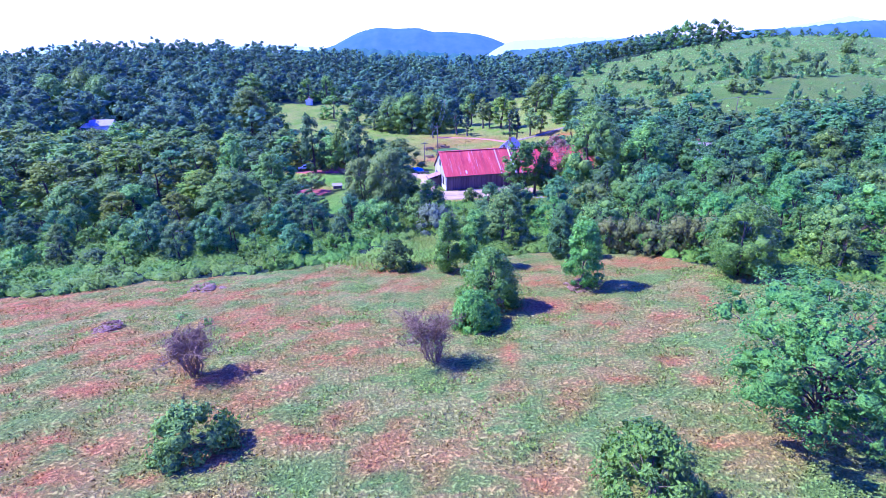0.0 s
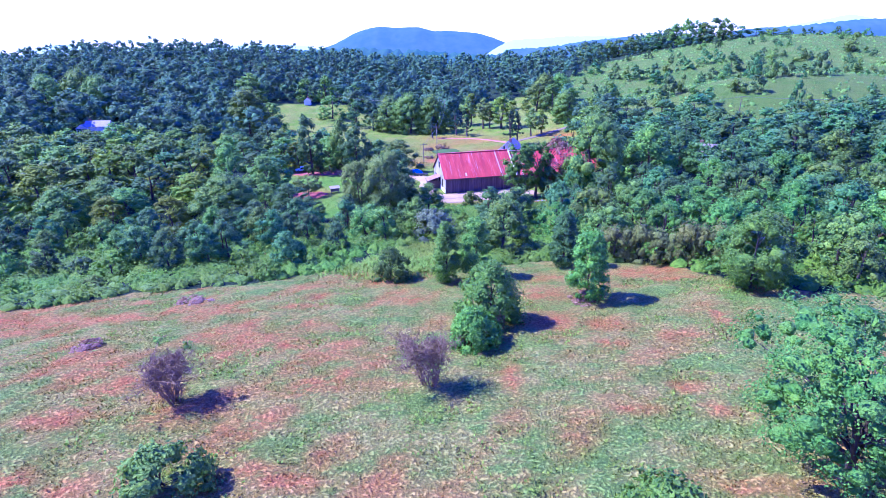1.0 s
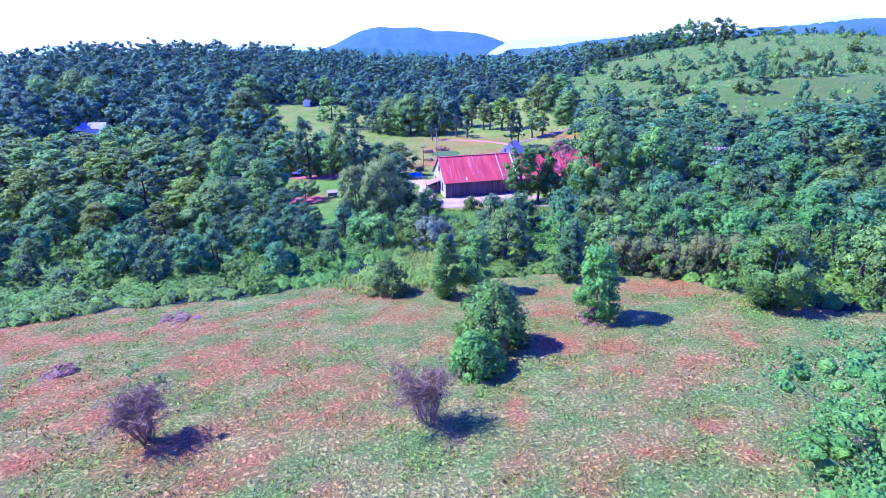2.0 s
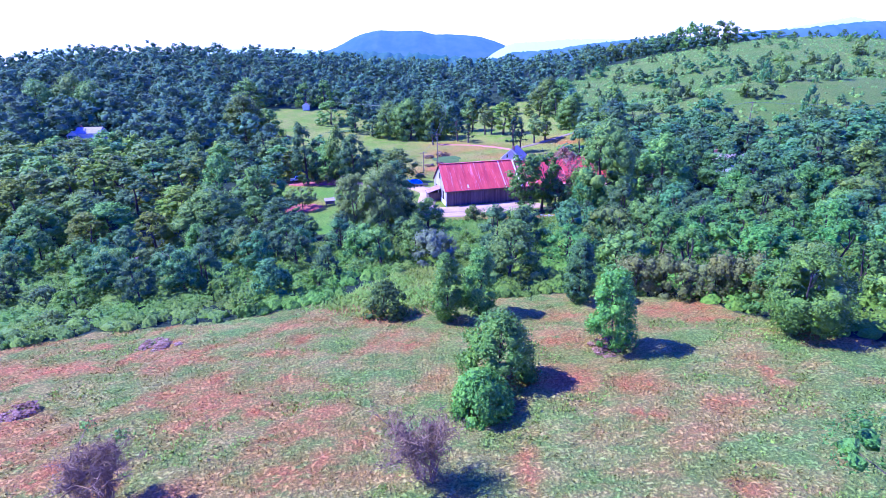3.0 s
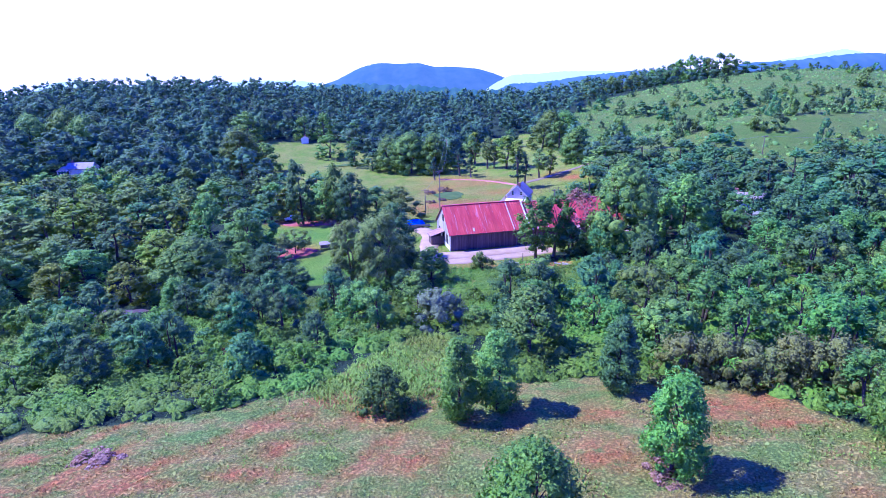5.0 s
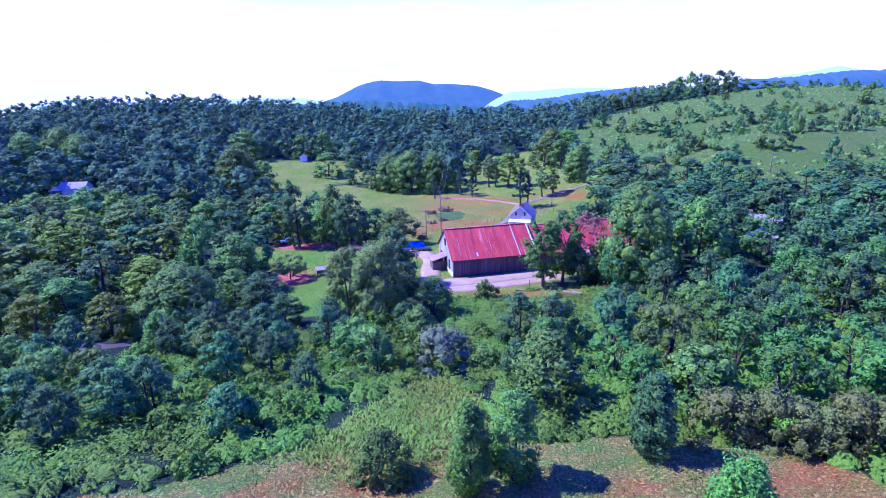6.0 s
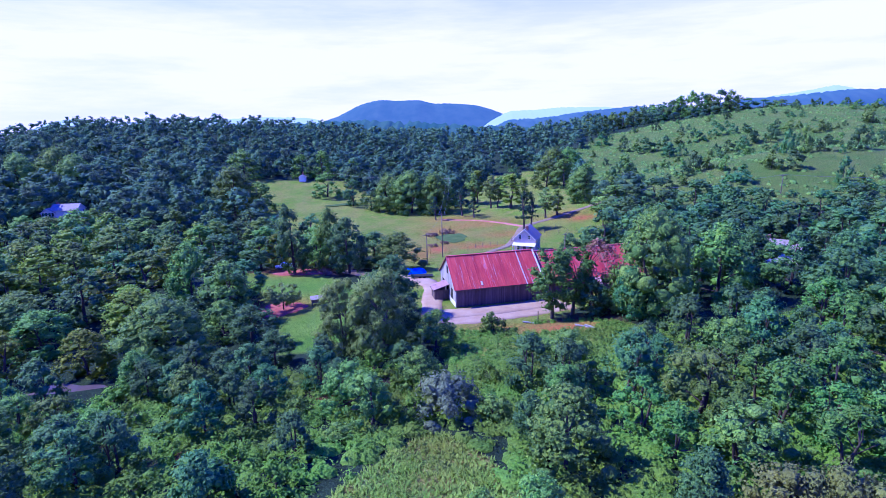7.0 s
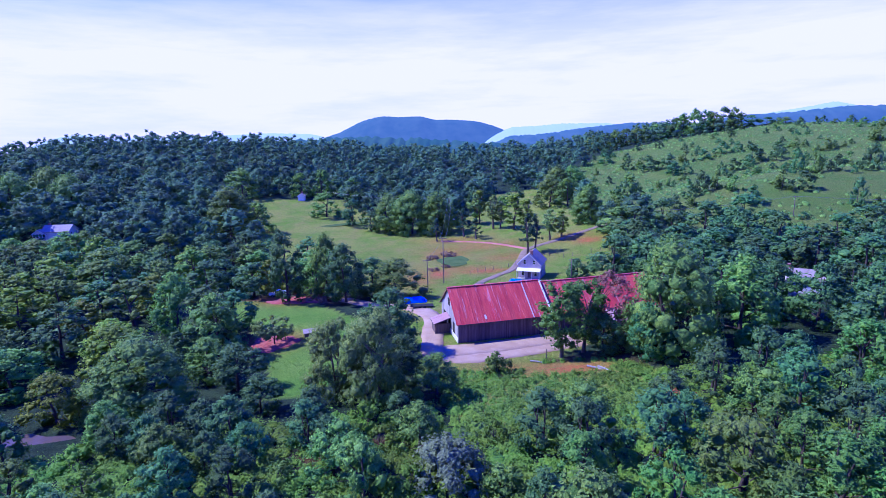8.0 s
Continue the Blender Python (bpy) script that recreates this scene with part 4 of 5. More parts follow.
def open_ground(x, y):
    return bool(inside(MEADOW, x, y) | inside(LAWN, x, y) | inside(YARD, x, y) | inside(PASTURE, x, y) | inside(BRUSH, x, y) | inside(HILL, x, y))


def near_open(x, y, d):
    return any(open_ground(x + d * math.cos(a), y + d * math.sin(a)) for a in (0, 1.05, 2.1, 3.14, 4.2, 5.24))


def scatter(x0, x1, y0, y1, step, gap, put):
    y = y0
    while y < y1:
        x = x0
        while x < x1:
            px, py = x + RNG.uniform(-0.5, 0.5) * step, y + RNG.uniform(-0.5, 0.5) * step
            g = gap * RNG.uniform(0.8, 1.2)
            if free(px, py, g) and put(px, py):
                taken.append((px, py, g))
            x += step
        y += step


def thicket_right(x, y):
    if x < 4 + 0.12 * (y - 66) or open_ground(x, y) or near_open(x, y, 1.6) or abs(x) > 0.95 * y + 25:
        return False
    h = RNG.uniform(4.8, 6.8) * (1 + 0.004 * (y - 60))
    k = RNG.choice((0, 0, 1, 1, 2, 3) if y < 88 else (1, 2, 3, 3))
    plant(THICK[k], x, y, h / 6 * RNG.uniform(0.95, 1.15), h / 6, group="thicket beside the meadow")
    return True


def thicket_left(x, y):
    if open_ground(x, y) or near_open(x, y, 1.2) or (-50 < x + 8 < -42 and 100 < y < 108):
        return False
    far_in = y - (66 + 0.22 * x)
    if x < -8 and far_in < 13 and RNG.random() < 0.72:
        return False
    if RNG.random() < 0.25 + 0.01 * far_in:
        k = RNG.choice((0, 1, 2))
        h = RNG.uniform(3.4, 5.5) + 0.035 * far_in
        plant(THICK[2 + k % 2] if k < 2 else NEAR[RNG.choice((0, 1))], x, y, h / (6 if k < 2 else 9), h / (6 if k < 2 else 10), group="vine-grown thicket")
    else:
        s = RNG.uniform(0.6, 1.25)
        plant(RNG.choice(SHRUB), x, y, s, s * RNG.uniform(0.7, 1.2), group="vine-grown thicket")
    return True


def woods(x, y):
    if open_ground(x, y) or near_open(x, y, 2.5) or abs(x) > 1.0 * y + 20 or (abs(x + 57) < 9 and abs(y - 104) < 6) or (-178 < x < -140 and 224 < y < 264):
        return False
    if abs(x - 73) < 8 and abs(y - 149) < 8:
        return False
    h = RNG.uniform(7.5, 11.5) + 0.012 * max(0, y - 150)
    if x > 30:
        h += 2
    if -32 < x < -20 and y < 125:
        h = RNG.uniform(4, 6)
    k = RNG.choice((0, 0, 1, 1, 2, 3, 4) if x < 30 else (1, 1, 3))
    plant((NEAR if y < 134 and abs(x) < 105 else BROAD)[k], x, y, h / 10 * RNG.uniform(1.2, 1.65), h / 10, group="mixed woods round the farm")
    return True


scatter(4, 110, 52, 108, 4.6, 4.2, thicket_right)
scatter(-95, 8, 52, 104, 4.4, 3.6, thicket_left)
scatter(-170, 150, 100, 232, 8.4, 7.2, woods)


# bushes and small trees that stand out on the hill: x, y, height, width
for i, (x, y, h, w) in enumerate(((90, 317, 12, 16), (81, 266, 6, 5.3), (106, 272, 9, 9), (112, 270, 8, 7), (138, 418, 9, 13), (150, 416, 9, 13), (115, 262, 6.5, 6.5), (113, 245, 7, 7), (146, 272, 10, 7), (152, 270, 11, 8),
                                  (160, 268, 6.5, 6), (143, 232, 9.5, 6.5), (82, 245, 4.5, 5.5), (92, 236, 5, 7), (89, 257, 6, 7), (96, 255, 5.5, 7), (198, 398, 11, 14), (211, 394, 10, 13), (129, 253, 8, 8), (135, 250, 7.5, 8),
                                  (173, 267, 10, 9), (287, 408, 13, 14), (195, 433, 8, 10), (205, 431, 7, 9), (166, 426, 8, 11), (178, 424, 7, 10), (126, 429, 7, 10), (135, 427, 8, 10), (119, 462, 8, 12), (228, 421, 6, 9), (238, 419, 6, 9),
                                  (178, 384, 7, 9), (187, 382, 8, 10), (247, 401, 8, 11), (145, 394, 9, 9), (152, 392, 8, 8), (142, 223, 7, 8), (100, 268, 5, 6), (86, 312, 9, 10), (225, 350, 8, 9), (205, 330, 7, 10), (240, 340, 9, 9), (215, 300, 8, 9))):
    named(HILLBUSH[i % 3], x, y, h, w, 3.2, (4, 3.2, 4.6)[i % 3], "scrub on the hillside")
# the stand of tall trees on the crest and the belt that runs down from it
for i, (x, y, h, w) in enumerate(((216, 548, 20, 15), (210, 552, 17, 15), (224, 545, 22, 17), (231, 540, 20, 16), (238, 538, 17, 15), (246, 536, 20, 15), (254, 534, 18, 15), (203, 556, 14, 15), (262, 536, 13, 14), (270, 534, 10, 13),
                                  (194, 558, 14, 17), (184, 556, 15, 16), (174, 554, 14, 16), (164, 552, 15, 17), (153, 550, 15, 18), (142, 545, 15, 17), (131, 540, 15, 17), (282, 530, 7, 14), (292, 520, 6, 14))):
    named(BROAD[i % 4], x, y, h, w, 10, WIDTHS[i % 4], "stand of tall trees on the hilltop")
hill_list = []


def hill_bush(x, y):
    if not inside(HILL, x, y) or abs(x) > 1.05 * y + 10:
        return False
    p = 0.5 + 0.5 * math.sin(0.05 * x + 2 * math.sin(0.03 * y)) * math.sin(0.06 * y + x * 0.02)
    if RNG.random() > 0.16 + 0.6 * p or len(hill_list) >= 250:
        return False
    hill_list.append(1)
    s = RNG.uniform(0.7, 1.25) * (1 + 0.0016 * (y - 200))
    plant(RNG.choice(HILLBUSH), x, y, s, s * RNG.uniform(0.75, 1.25), group="scrub on the hillside")
    return True


scatter(56, 400, 195, 540, 13.5, 5.0, hill_bush)


# ---------- far woods, too many to count ----------
def far_woods():
    rng = np.random.default_rng(5)
    protos = []
    for i in range(14):
        cs, rs = crown_clumps(rng, ("dome", "round", "dome", "column")[i % 4], 1.0, 0.8, 0.05, 24 if i < 7 else 14)
        protos.append(crown_mesh(rng, cs, rs * 1.1, 16 if i < 7 else 8, 0.08 if i < 7 else 0.11, slim=0.6, jitter=0.8))
    chunks, faces, shade, base = [], [], [], 0
    y = 226.0
    while y < 690:
        step = 11.4 + 0.014 * (y - 220)
        x = -0.88 * y - 12
        while x < 0.88 * y + 12:
            px, py = x + rng.uniform(-0.5, 0.5) * step, y + rng.uniform(-0.5, 0.5) * step
            x += step
            if (abs(px) < 165 and py < 232) or (px > 262 and py > 380):
                continue
            if open_ground(px, py) or (-178 < px < -140 and 224 < py < 264) or not free(px, py, 4):
                continue
            crest = ground_z(np.float64(px), np.float64(py))
            h = rng.uniform(10.5, 19)
            v, f, n = protos[rng.integers(7) + (0 if y < 400 else 7)]
            faces += [[q + base for q in c] for c in f]
            base += len(v)
            a = rng.random() * 6.28
            c, s = math.cos(a), math.sin(a)
            w = h * rng.uniform(0.95, 1.5)
            chunks.append(np.stack([px + w * (c * v[:, 0] - s * v[:, 1]), py + w * (s * v[:, 0] + c * v[:, 1]), crest - 0.8 + h * v[:, 2]], -1))
            shade.append(np.stack([c * n[:, 0] - s * n[:, 1], s * n[:, 0] + c * n[:, 1], n[:, 2]], -1))
        y += step
    v = np.concatenate(chunks)
    m = bpy.data.meshes.new("far_woods")
    m.from_pydata(v.tolist(), [], faces)
    m.materials.append(LEAF_FAR)
    m.shade_smooth()
    m.normals_split_custom_set_from_vertices(np.concatenate(shade).tolist())
    tagged(new("far_woods", m), "dense green woodland covering the far hills", "woods", kind="stuff")


far_woods()


# ---------- grass, weeds and vines ----------
def tufts(name, mat, count, area, size, blades, label, seed, keep, lean=0.5, slim=0.3):
    rng = np.random.default_rng(seed)
    x0, x1, y0, y1 = area
    # thins out with distance from the near side
    y = y0 + (y1 - y0) * rng.random(count * 3) ** 1.25
    x = x0 + (x1 - x0) * rng.random(count * 3)
    ok = keep(x, y, rng)
    x, y = x[ok][:count], y[ok][:count]
    z = ground_z(x, y)
    out = []
    for b in range(blades):
        a = rng.random(len(x)) * 6.28
        k = size * (0.6 + 0.8 * rng.random(len(x)))
        dx, dy = np.cos(a), np.sin(a)
        ln = lean * (0.5 + rng.random(len(x)))
        foot = np.stack([x + 0.06 * dx, y + 0.06 * dy, z - 0.05], -1)
        tip = np.stack([x + k * ln * dx, y + k * ln * dy, z + k * 0.9], -1)
        mid = (foot + tip) / 2 + np.stack([0 * x, 0 * x, 0.12 * k], -1)
        side = np.stack([-dy, dx, 0 * x], -1) * (k * slim * 0.5)[:, None]
        out.append(np.stack([foot, mid + side, tip, mid - side], 1).reshape(-1, 3))
    v = np.concatenate(out)
    q = v.reshape(-1, 4, 3)
    face = np.cross(q[:, 1] - q[:, 0], q[:, 3] - q[:, 0])
    turn = face[:, 2] < 0
    q[turn] = q[turn][:, ::-1]
    face[turn] *= -1
    face /= np.linalg.norm(face, axis=1, keepdims=True) + 1e-9
    v = q.reshape(-1, 3)
    m = bpy.data.meshes.new(name)
    m.from_pydata(v.tolist(), [], np.arange(len(v)).reshape(-1, 4).tolist())
    m.shade_smooth()
    # a tuft's many fine leaves shade together, facing mostly up
    lean_up = 0.4 * face + np.array([0, 0, 1.0])
    lean_up /= np.linalg.norm(lean_up, axis=1, keepdims=True)
    m.normals_split_custom_set_from_vertices(np.repeat(lean_up, 4, 0).tolist())
    m.materials.append(mat)
    if mat is TUFT:
        ca = m.color_attributes.new("cover", "FLOAT_COLOR", "POINT")
        share = np.stack([*cover(v[:, 0], v[:, 1]), inside(LAWN, v[:, 0], v[:, 1]).astype(float)], -1)
        ca.data.foreach_set("color", share.ravel())
    return tagged(new(name, m), label, "grass", kind="stuff")


def in_meadow(x, y, rng):
    return inside(MEADOW, x, y) & (np.abs(x) < 0.95 * y + 12)


def patch(x, y, f=0.35):
    return np.sin(f * x + 1.5 * np.sin(0.21 * y)) + np.sin(1.3 * f * y + 1.2 * np.sin(0.3 * x)) + 0.6 * np.sin(2.7 * f * x - 2.1 * f * y)


tufts("meadow_grass", TUFT, 80000, (-58, 60, 14, 86), 0.075, 2, "rough meadow grass and weeds, straw, green and red", 1, in_meadow, 1.0, 0.95)
tufts("tall_grass", GRASS_LUSH, 5000, (-22, 6, 62, 87), 0.42, 2, "tall pale green grass at the meadow's end", 12, lambda x, y, r: in_meadow(x, y, r) & (bell(x, y, -6, 76, 9, 8) > 0.25 + 0.4 * r.random(len(x))), 0.8, 0.3)
tufts("meadow_weeds", GRASS_LUSH, 12000, (-58, 60, 14, 86), 0.13, 3, "lush green weeds among the grass", 2, lambda x, y, r: in_meadow(x, y, r) & (patch(x, y) > 0.9 - r.random(len(x)) * 0.8) & (cover(x, y)[2] < 0.3), 1.0, 0.9)


def mounds(name, mat, count, area, lo, hi, per, size, label, seed, keep, category="undergrowth"):
    """Low leafy mounds over the ground, too tangled to count."""
    rng = np.random.default_rng(seed)
    x = rng.uniform(area[0], area[1], count * 4)
    y = rng.uniform(area[2], area[3], count * 4)
    ok = keep(x, y, rng)
    x, y = x[ok][:count], y[ok][:count]
    r = rng.uniform(lo, hi, len(x))
    c = np.stack([x, y, ground_z(x, y) + r * 0.25], -1)
    c[:, 2] -= r * 0.25
    v1, f1 = clump_cores(rng, c, r, 0.7)
    v2, f2, n2 = leaf_sprays(rng, c, r, per, size, out=1.2, mid=c - np.array([0, 0, 1]), jitter=0.6)
    n1 = v1 - np.repeat(c - np.array([0, 0, 0.8]), len(CORE_V), 0)
    n1 /= np.linalg.norm(n1, axis=1, keepdims=True) + 1e-6
    v, f = np.concatenate([v1, v2]), f1.tolist() + (f2 + len(v1)).tolist()
    m = bpy.data.meshes.new(name)
    m.from_pydata(v.tolist(), [], f)
    m.materials.append(mat)
    m.shade_smooth()
    m.normals_split_custom_set_from_vertices(np.concatenate([n1, n2]).tolist())
    return tagged(new(name, m), label, category, kind="stuff")


def vine_zone(x, y, rng):
    edge = ~inside(MEADOW, x, y) & ~inside(LAWN, x, y) & ~inside(YARD, x, y)
    return edge & (np.abs(x) < 0.95 * y + 12) & ((x < 6) | inside(BRUSH, x, y) | (y < 76)) & ~((np.abs(x + 57) < 9) & (np.abs(y - 104) < 5))


mounds("vine_cover", LEAF_VINE, 2600, (-80, 45, 50, 106), 0.5, 1.7, 24, 0.33, "tangled green vines and weeds over the ground", 4, vine_zone)
mounds("thicket_undergrowth", LEAF_VINE, 1500, (4, 80, 60, 116), 0.8, 1.9, 15, 0.36, "dense tangle of leaves under the thicket", 10, lambda x, y, r: ~inside(MEADOW, x, y) & ~inside(BRUSH, x, y) & ~inside(YARD, x, y) & (y > 66))
mounds("barnyard_weeds", LEAF_VINE, 1000, (-8, 34, 95, 133), 0.35, 0.9, 14, 0.34, "rank weeds below the barnyard", 8, lambda x, y, r: inside(BRUSH, x, y) & (cover(x, y)[2] < 0.35))
mounds("hill_scrub", LEAF, 5200, (56, 420, 190, 540), 0.5, 1.5, 6, 0.55, "low scrub and brambles on the hillside", 9, lambda x, y, r: inside(HILL, x, y) & (patch(x, y, 0.07) > -0.5 + r.normal(size=len(x)) * 0.5))
tufts("pasture_grass", TUFT, 9000, (-60, 60, 110, 260), 0.3, 2, "short pasture grass", 6, lambda x, y, r: (inside(PASTURE, x, y) | inside(LAWN, x, y)) & (patch(x, y, 0.2) > 0.2), 0.8)


# ---------- farm buildings ----------
def frame_at(name, x, y, z, turn, label, category, group=""):
    ob = tagged(new(name), label, category, group)
    ob.matrix_basis = pose(x, y, z, 0, 0, turn)
    return ob


def boarded(name, length, height, thick, mat, parent, m, label="", board=0.3, gable=0.0, seed=1):
    """A wall of upright boards of uneven width and depth on a backing; gable: how far its middle rises above the sides."""
    rng = random.Random(seed)
    bm = bmesh.new()
    outline = [(0, 0.02), (length, 0.02), (length, height - 0.03)] + ([(length / 2, height + gable - 0.03)] if gable else []) + [(0, height - 0.03)]
    near = [bm.verts.new((px, -thick * 0.3, pz)) for px, pz in outline]
    back = [bm.verts.new((px, thick * 0.3, pz)) for px, pz in outline]
    bm.faces.new(near)
    bm.faces.new(back[::-1])
    for i in range(len(outline)):
        j = (i + 1) % len(outline)
        bm.faces.new((near[i], back[i], back[j], near[j]))
    bmesh.ops.recalc_face_normals(bm, faces=bm.faces)
    wall = part(name, bm, mat, parent, label)
    wall.matrix_basis = m
    x = 0.0
    while x < length - 0.05:
        w = min(board * rng.uniform(0.8, 1.25), length - x)
        d = thick + rng.uniform(-0.02, 0.025)
        bm = bmesh.new()
        for q in box(bm, x + 0.008, x + w - 0.008, -d / 2, d / 2, rng.uniform(-0.02, 0.05), height):
            if gable and q.co.z > height - 0.01:
                q.co.z += gable * (1 - abs(2 * q.co.x / length - 1))
        part("board", bm, mat, wall)
        x += w
    return wall


def roof_sheet_mesh(width, run):
    """One ribbed sheet: x across, y down the slope, z out of the roof."""
    prof = [(0, 0.0), (0.012, 0.045), (0.05, 0.045), (0.062, 0.0)]
    pts = []
    for k in range(2):
        pts += [(p + k * width / 2, z) for p, z in prof]
    pts.append((width - 0.004, 0.0))
    bm = bmesh.new()
    top = [bm.verts.new((x, 0, z)) for x, z in pts]
    bot = [bm.verts.new((x, run, z)) for x, z in pts]
    for i in range(len(pts) - 1):
        bm.faces.new((top[i], bot[i], bot[i + 1], top[i + 1]))
    m = bpy.data.meshes.new("roof_panel")
    bm.to_mesh(m)
    bm.free()
    return m


def metal_roof(parent, x0, x1, y_ridge, z_ridge, y_eave, z_eave, mat, seed, step=0.9, name="roof_panel"):
    """A slope of separate sheets from ridge to eave, lapped and a little out of true."""
    rng = random.Random(seed)
    n = max(1, round((x1 - x0) / step))
    w = (x1 - x0) / n
    run = math.hypot(y_eave - y_ridge, z_eave - z_ridge)
    mesh = roof_sheet_mesh(w + 0.03, run)
    mesh.materials.append(mat)
    side = 1 if y_eave > y_ridge else -1
    down = Vector((0, (y_eave - y_ridge) / run, (z_eave - z_ridge) / run))
    across = Vector((side * -1, 0, 0)) if side > 0 else Vector((1, 0, 0))
    up = across.cross(down)
    if up.z < 0:
        up = -up
        across = -across
    rot = Matrix((across, down, up)).transposed().to_4x4()
    for i in range(n):
        ob = new(name, mesh)
        ob.parent = parent
        px = x0 + i * w if across.x > 0 else x0 + (i + 1) * w
        ob.matrix_basis = Matrix.Translation((px, y_ridge + rng.uniform(-0.03, 0.03), z_ridge + 0.03 + rng.uniform(0, 0.018))) @ rot @ pose(0, 0, 0, 0, 0, rng.uniform(-0.15, 0.15))
    # boarding under the sheets
    bm = bmesh.new()
    t = 0.12
    c = [Vector((x0, y_ridge, z_ridge)), Vector((x1, y_ridge, z_ridge)), Vector((x1, y_eave, z_eave)), Vector((x0, y_eave, z_eave))]
    a = [bm.verts.new(p - Vector((0, 0, 0.01))) for p in c]
    b = [bm.verts.new(p - Vector((0, 0, t))) for p in c]
    bm.faces.new(a)
    bm.faces.new(b[::-1])
    for i in range(4):
        bm.faces.new((a[i], b[i], b[(i + 1) % 4], a[(i + 1) % 4]))
    bmesh.ops.recalc_face_normals(bm, faces=bm.faces)
    part("roof_deck", bm, WOOD_GREY, parent)


def slab(name, x0, x1, y0, y1, z0, z1, mat, parent, label="", bevel=0.0):
    bm = bmesh.new()
    box(bm, x0, x1, y0, y1, z0, z1, bevel=bevel)
    return part(name, bm, mat, parent, label)


def window_part(parent, m, w=0.9, h=1.2):
    win = new("window")
    win.parent = parent
    win.matrix_basis = m
    bm = bmesh.new()
    for a in ((-w / 2, -w / 2 + 0.08, 0, h), (w / 2 - 0.08, w / 2, 0, h), (-w / 2, w / 2, -0.08, 0), (-w / 2, w / 2, h, h + 0.08), (-w / 2, w / 2, h / 2 - 0.03, h / 2 + 0.03)):
        box(bm, a[0], a[1], -0.06, 0.03, a[2], a[3])
    part("window_frame", bm, PAINT_WHITE, win)
    bm = bmesh.new()
    box(bm, -w / 2 + 0.05, w / 2 - 0.05, -0.015, 0.01, 0.0, h)
    part("pane", bm, GLASS, win)
    return win


def barn():
    turn = 14
    L, D_, EH, RH = 18.0, 13.4, 3.95, 8.75
    b = frame_at("barn", -0.5, 135.3, 0.0, turn, "old timber barn with a red metal roof and weathered walls", "barn")
    boarded("wall_front", L, EH, 0.12, WOOD_GREY, b, pose(0, 0, 0), "dark weathered board wall", seed=2)
    boarded("wall_back", L, EH, 0.12, WOOD_GREY, b, pose(0, D_, 0), seed=3)
    boarded("gable_wall", D_, EH, 0.12, WOOD_WHITE, b, pose(-0.05, 0, 0, 0, 0, 90), "flaking whitewashed gable boards", gable=RH - EH - 0.15, seed=4)
    boarded("gable_wall", D_, EH, 0.12, WOOD_GREY, b, pose(L, 0, 0, 0, 0, 90), gable=RH - EH - 0.15, seed=5)
    slab("foundation", -0.22, -0.12, -0.1, D_, -0.3, 0.9, PAINT_WHITE, b, "whitewashed stone footing")
    for k, (x0, x1) in enumerate(((7.4, 8.7), (8.75, 10.1))):
        boarded("barn_door", x1 - x0, 3.3, 0.08, WOOD_GREY, b, pose(x0, -0.16, 0.1), "dark sliding barn door", 0.22, seed=6 + k)
    slab("door_rail", 6.5, 11.2, -0.24, -0.12, 3.42, 3.54, POLE_WOOD, b)
    for y, z, w, h in ((2.6, 0.8, 1.2, 2.2), (6.2, 1.2, 1.1, 1.6), (9.6, 0.6, 1.6, 2.4), (6.1, 5.2, 1.3, 1.5)):
        slab("opening", -0.17, -0.1, y, y + w, z, z + h, DARK, b, "dark unglazed opening")
    metal_roof(b, -0.45, L + 0.3, D_ / 2, RH, -0.5, EH - 0.3, ROOF_RED, 1)
    metal_roof(b, -0.45, L + 0.3, D_ / 2, RH, D_ + 0.5, EH - 0.3, ROOF_RED, 2)
    slab("ridge_cap", -0.5, L + 0.35, D_ / 2 - 0.22, D_ / 2 + 0.22, RH + 0.03, RH + 0.13, ROOF_RED, b, bevel=0.03)
    run = math.hypot(D_ / 2 + 0.5, RH - EH + 0.3)
    ang = math.degrees(math.atan2(RH - EH + 0.3, D_ / 2 + 0.5))
    for x, mat, w in ((-0.5, ROOF_RED, 0.14), (L + 0.3, PAINT_WHITE, 0.34), (14.6, ROOF_WORN, 0.16)):
        v = slab("edge_board", 0, w, -0.02, run, 0.02, 0.1, mat, b, "bare pale metal strip" if mat is not ROOF_RED else "")
        v.matrix_basis = pose(x, -0.5, EH - 0.3, ang, 0, 0)
    v = slab("patch_sheet", 0, 0.35, 0, 1.0, 0.06, 0.085, ROOF_WORN, b, "bare metal patch")
    v.matrix_basis = pose(5.2, -0.5, EH - 0.3, ang, 0, 0) @ pose(0, 0.7, 0)
    # lean-to on the gable
    s = frame_at("lean_to_shed", *(b.matrix_basis @ Vector((-3.2, 5.6, 0))), turn, "small board lean-to with a rusty pink metal roof", "shed")
    for nme, ln, h, m in (("wall_front", 3.0, 2.0, pose(0, 0, 0)), ("wall_back", 3.0, 2.0, pose(0, 3, 0)), ("wall_side", 3.0, 2.0, pose(0, 0, 0, 0, 0, 90))):
        boarded(nme, ln, h, 0.08, WOOD_GREY, s, m, seed=9)
    r = frame_at("roof", 0, 0, 0, 0, "", "")
    r.parent = s
    r.matrix_basis = pose(3.05, -0.3, 3.1, 0, 0, 90)
    metal_roof(r, 0, 3.6, 0, 0, 3.4, -1.0, ROOF_PINK, 5)
    # second barn, in line with the first
    c = frame_at("long_barn", *(b.matrix_basis @ Vector((19.0, 0.6, 0))), turn, "long barn with a faded red metal roof behind trees", "barn")
    L2, RH2 = 23.0, 8.3
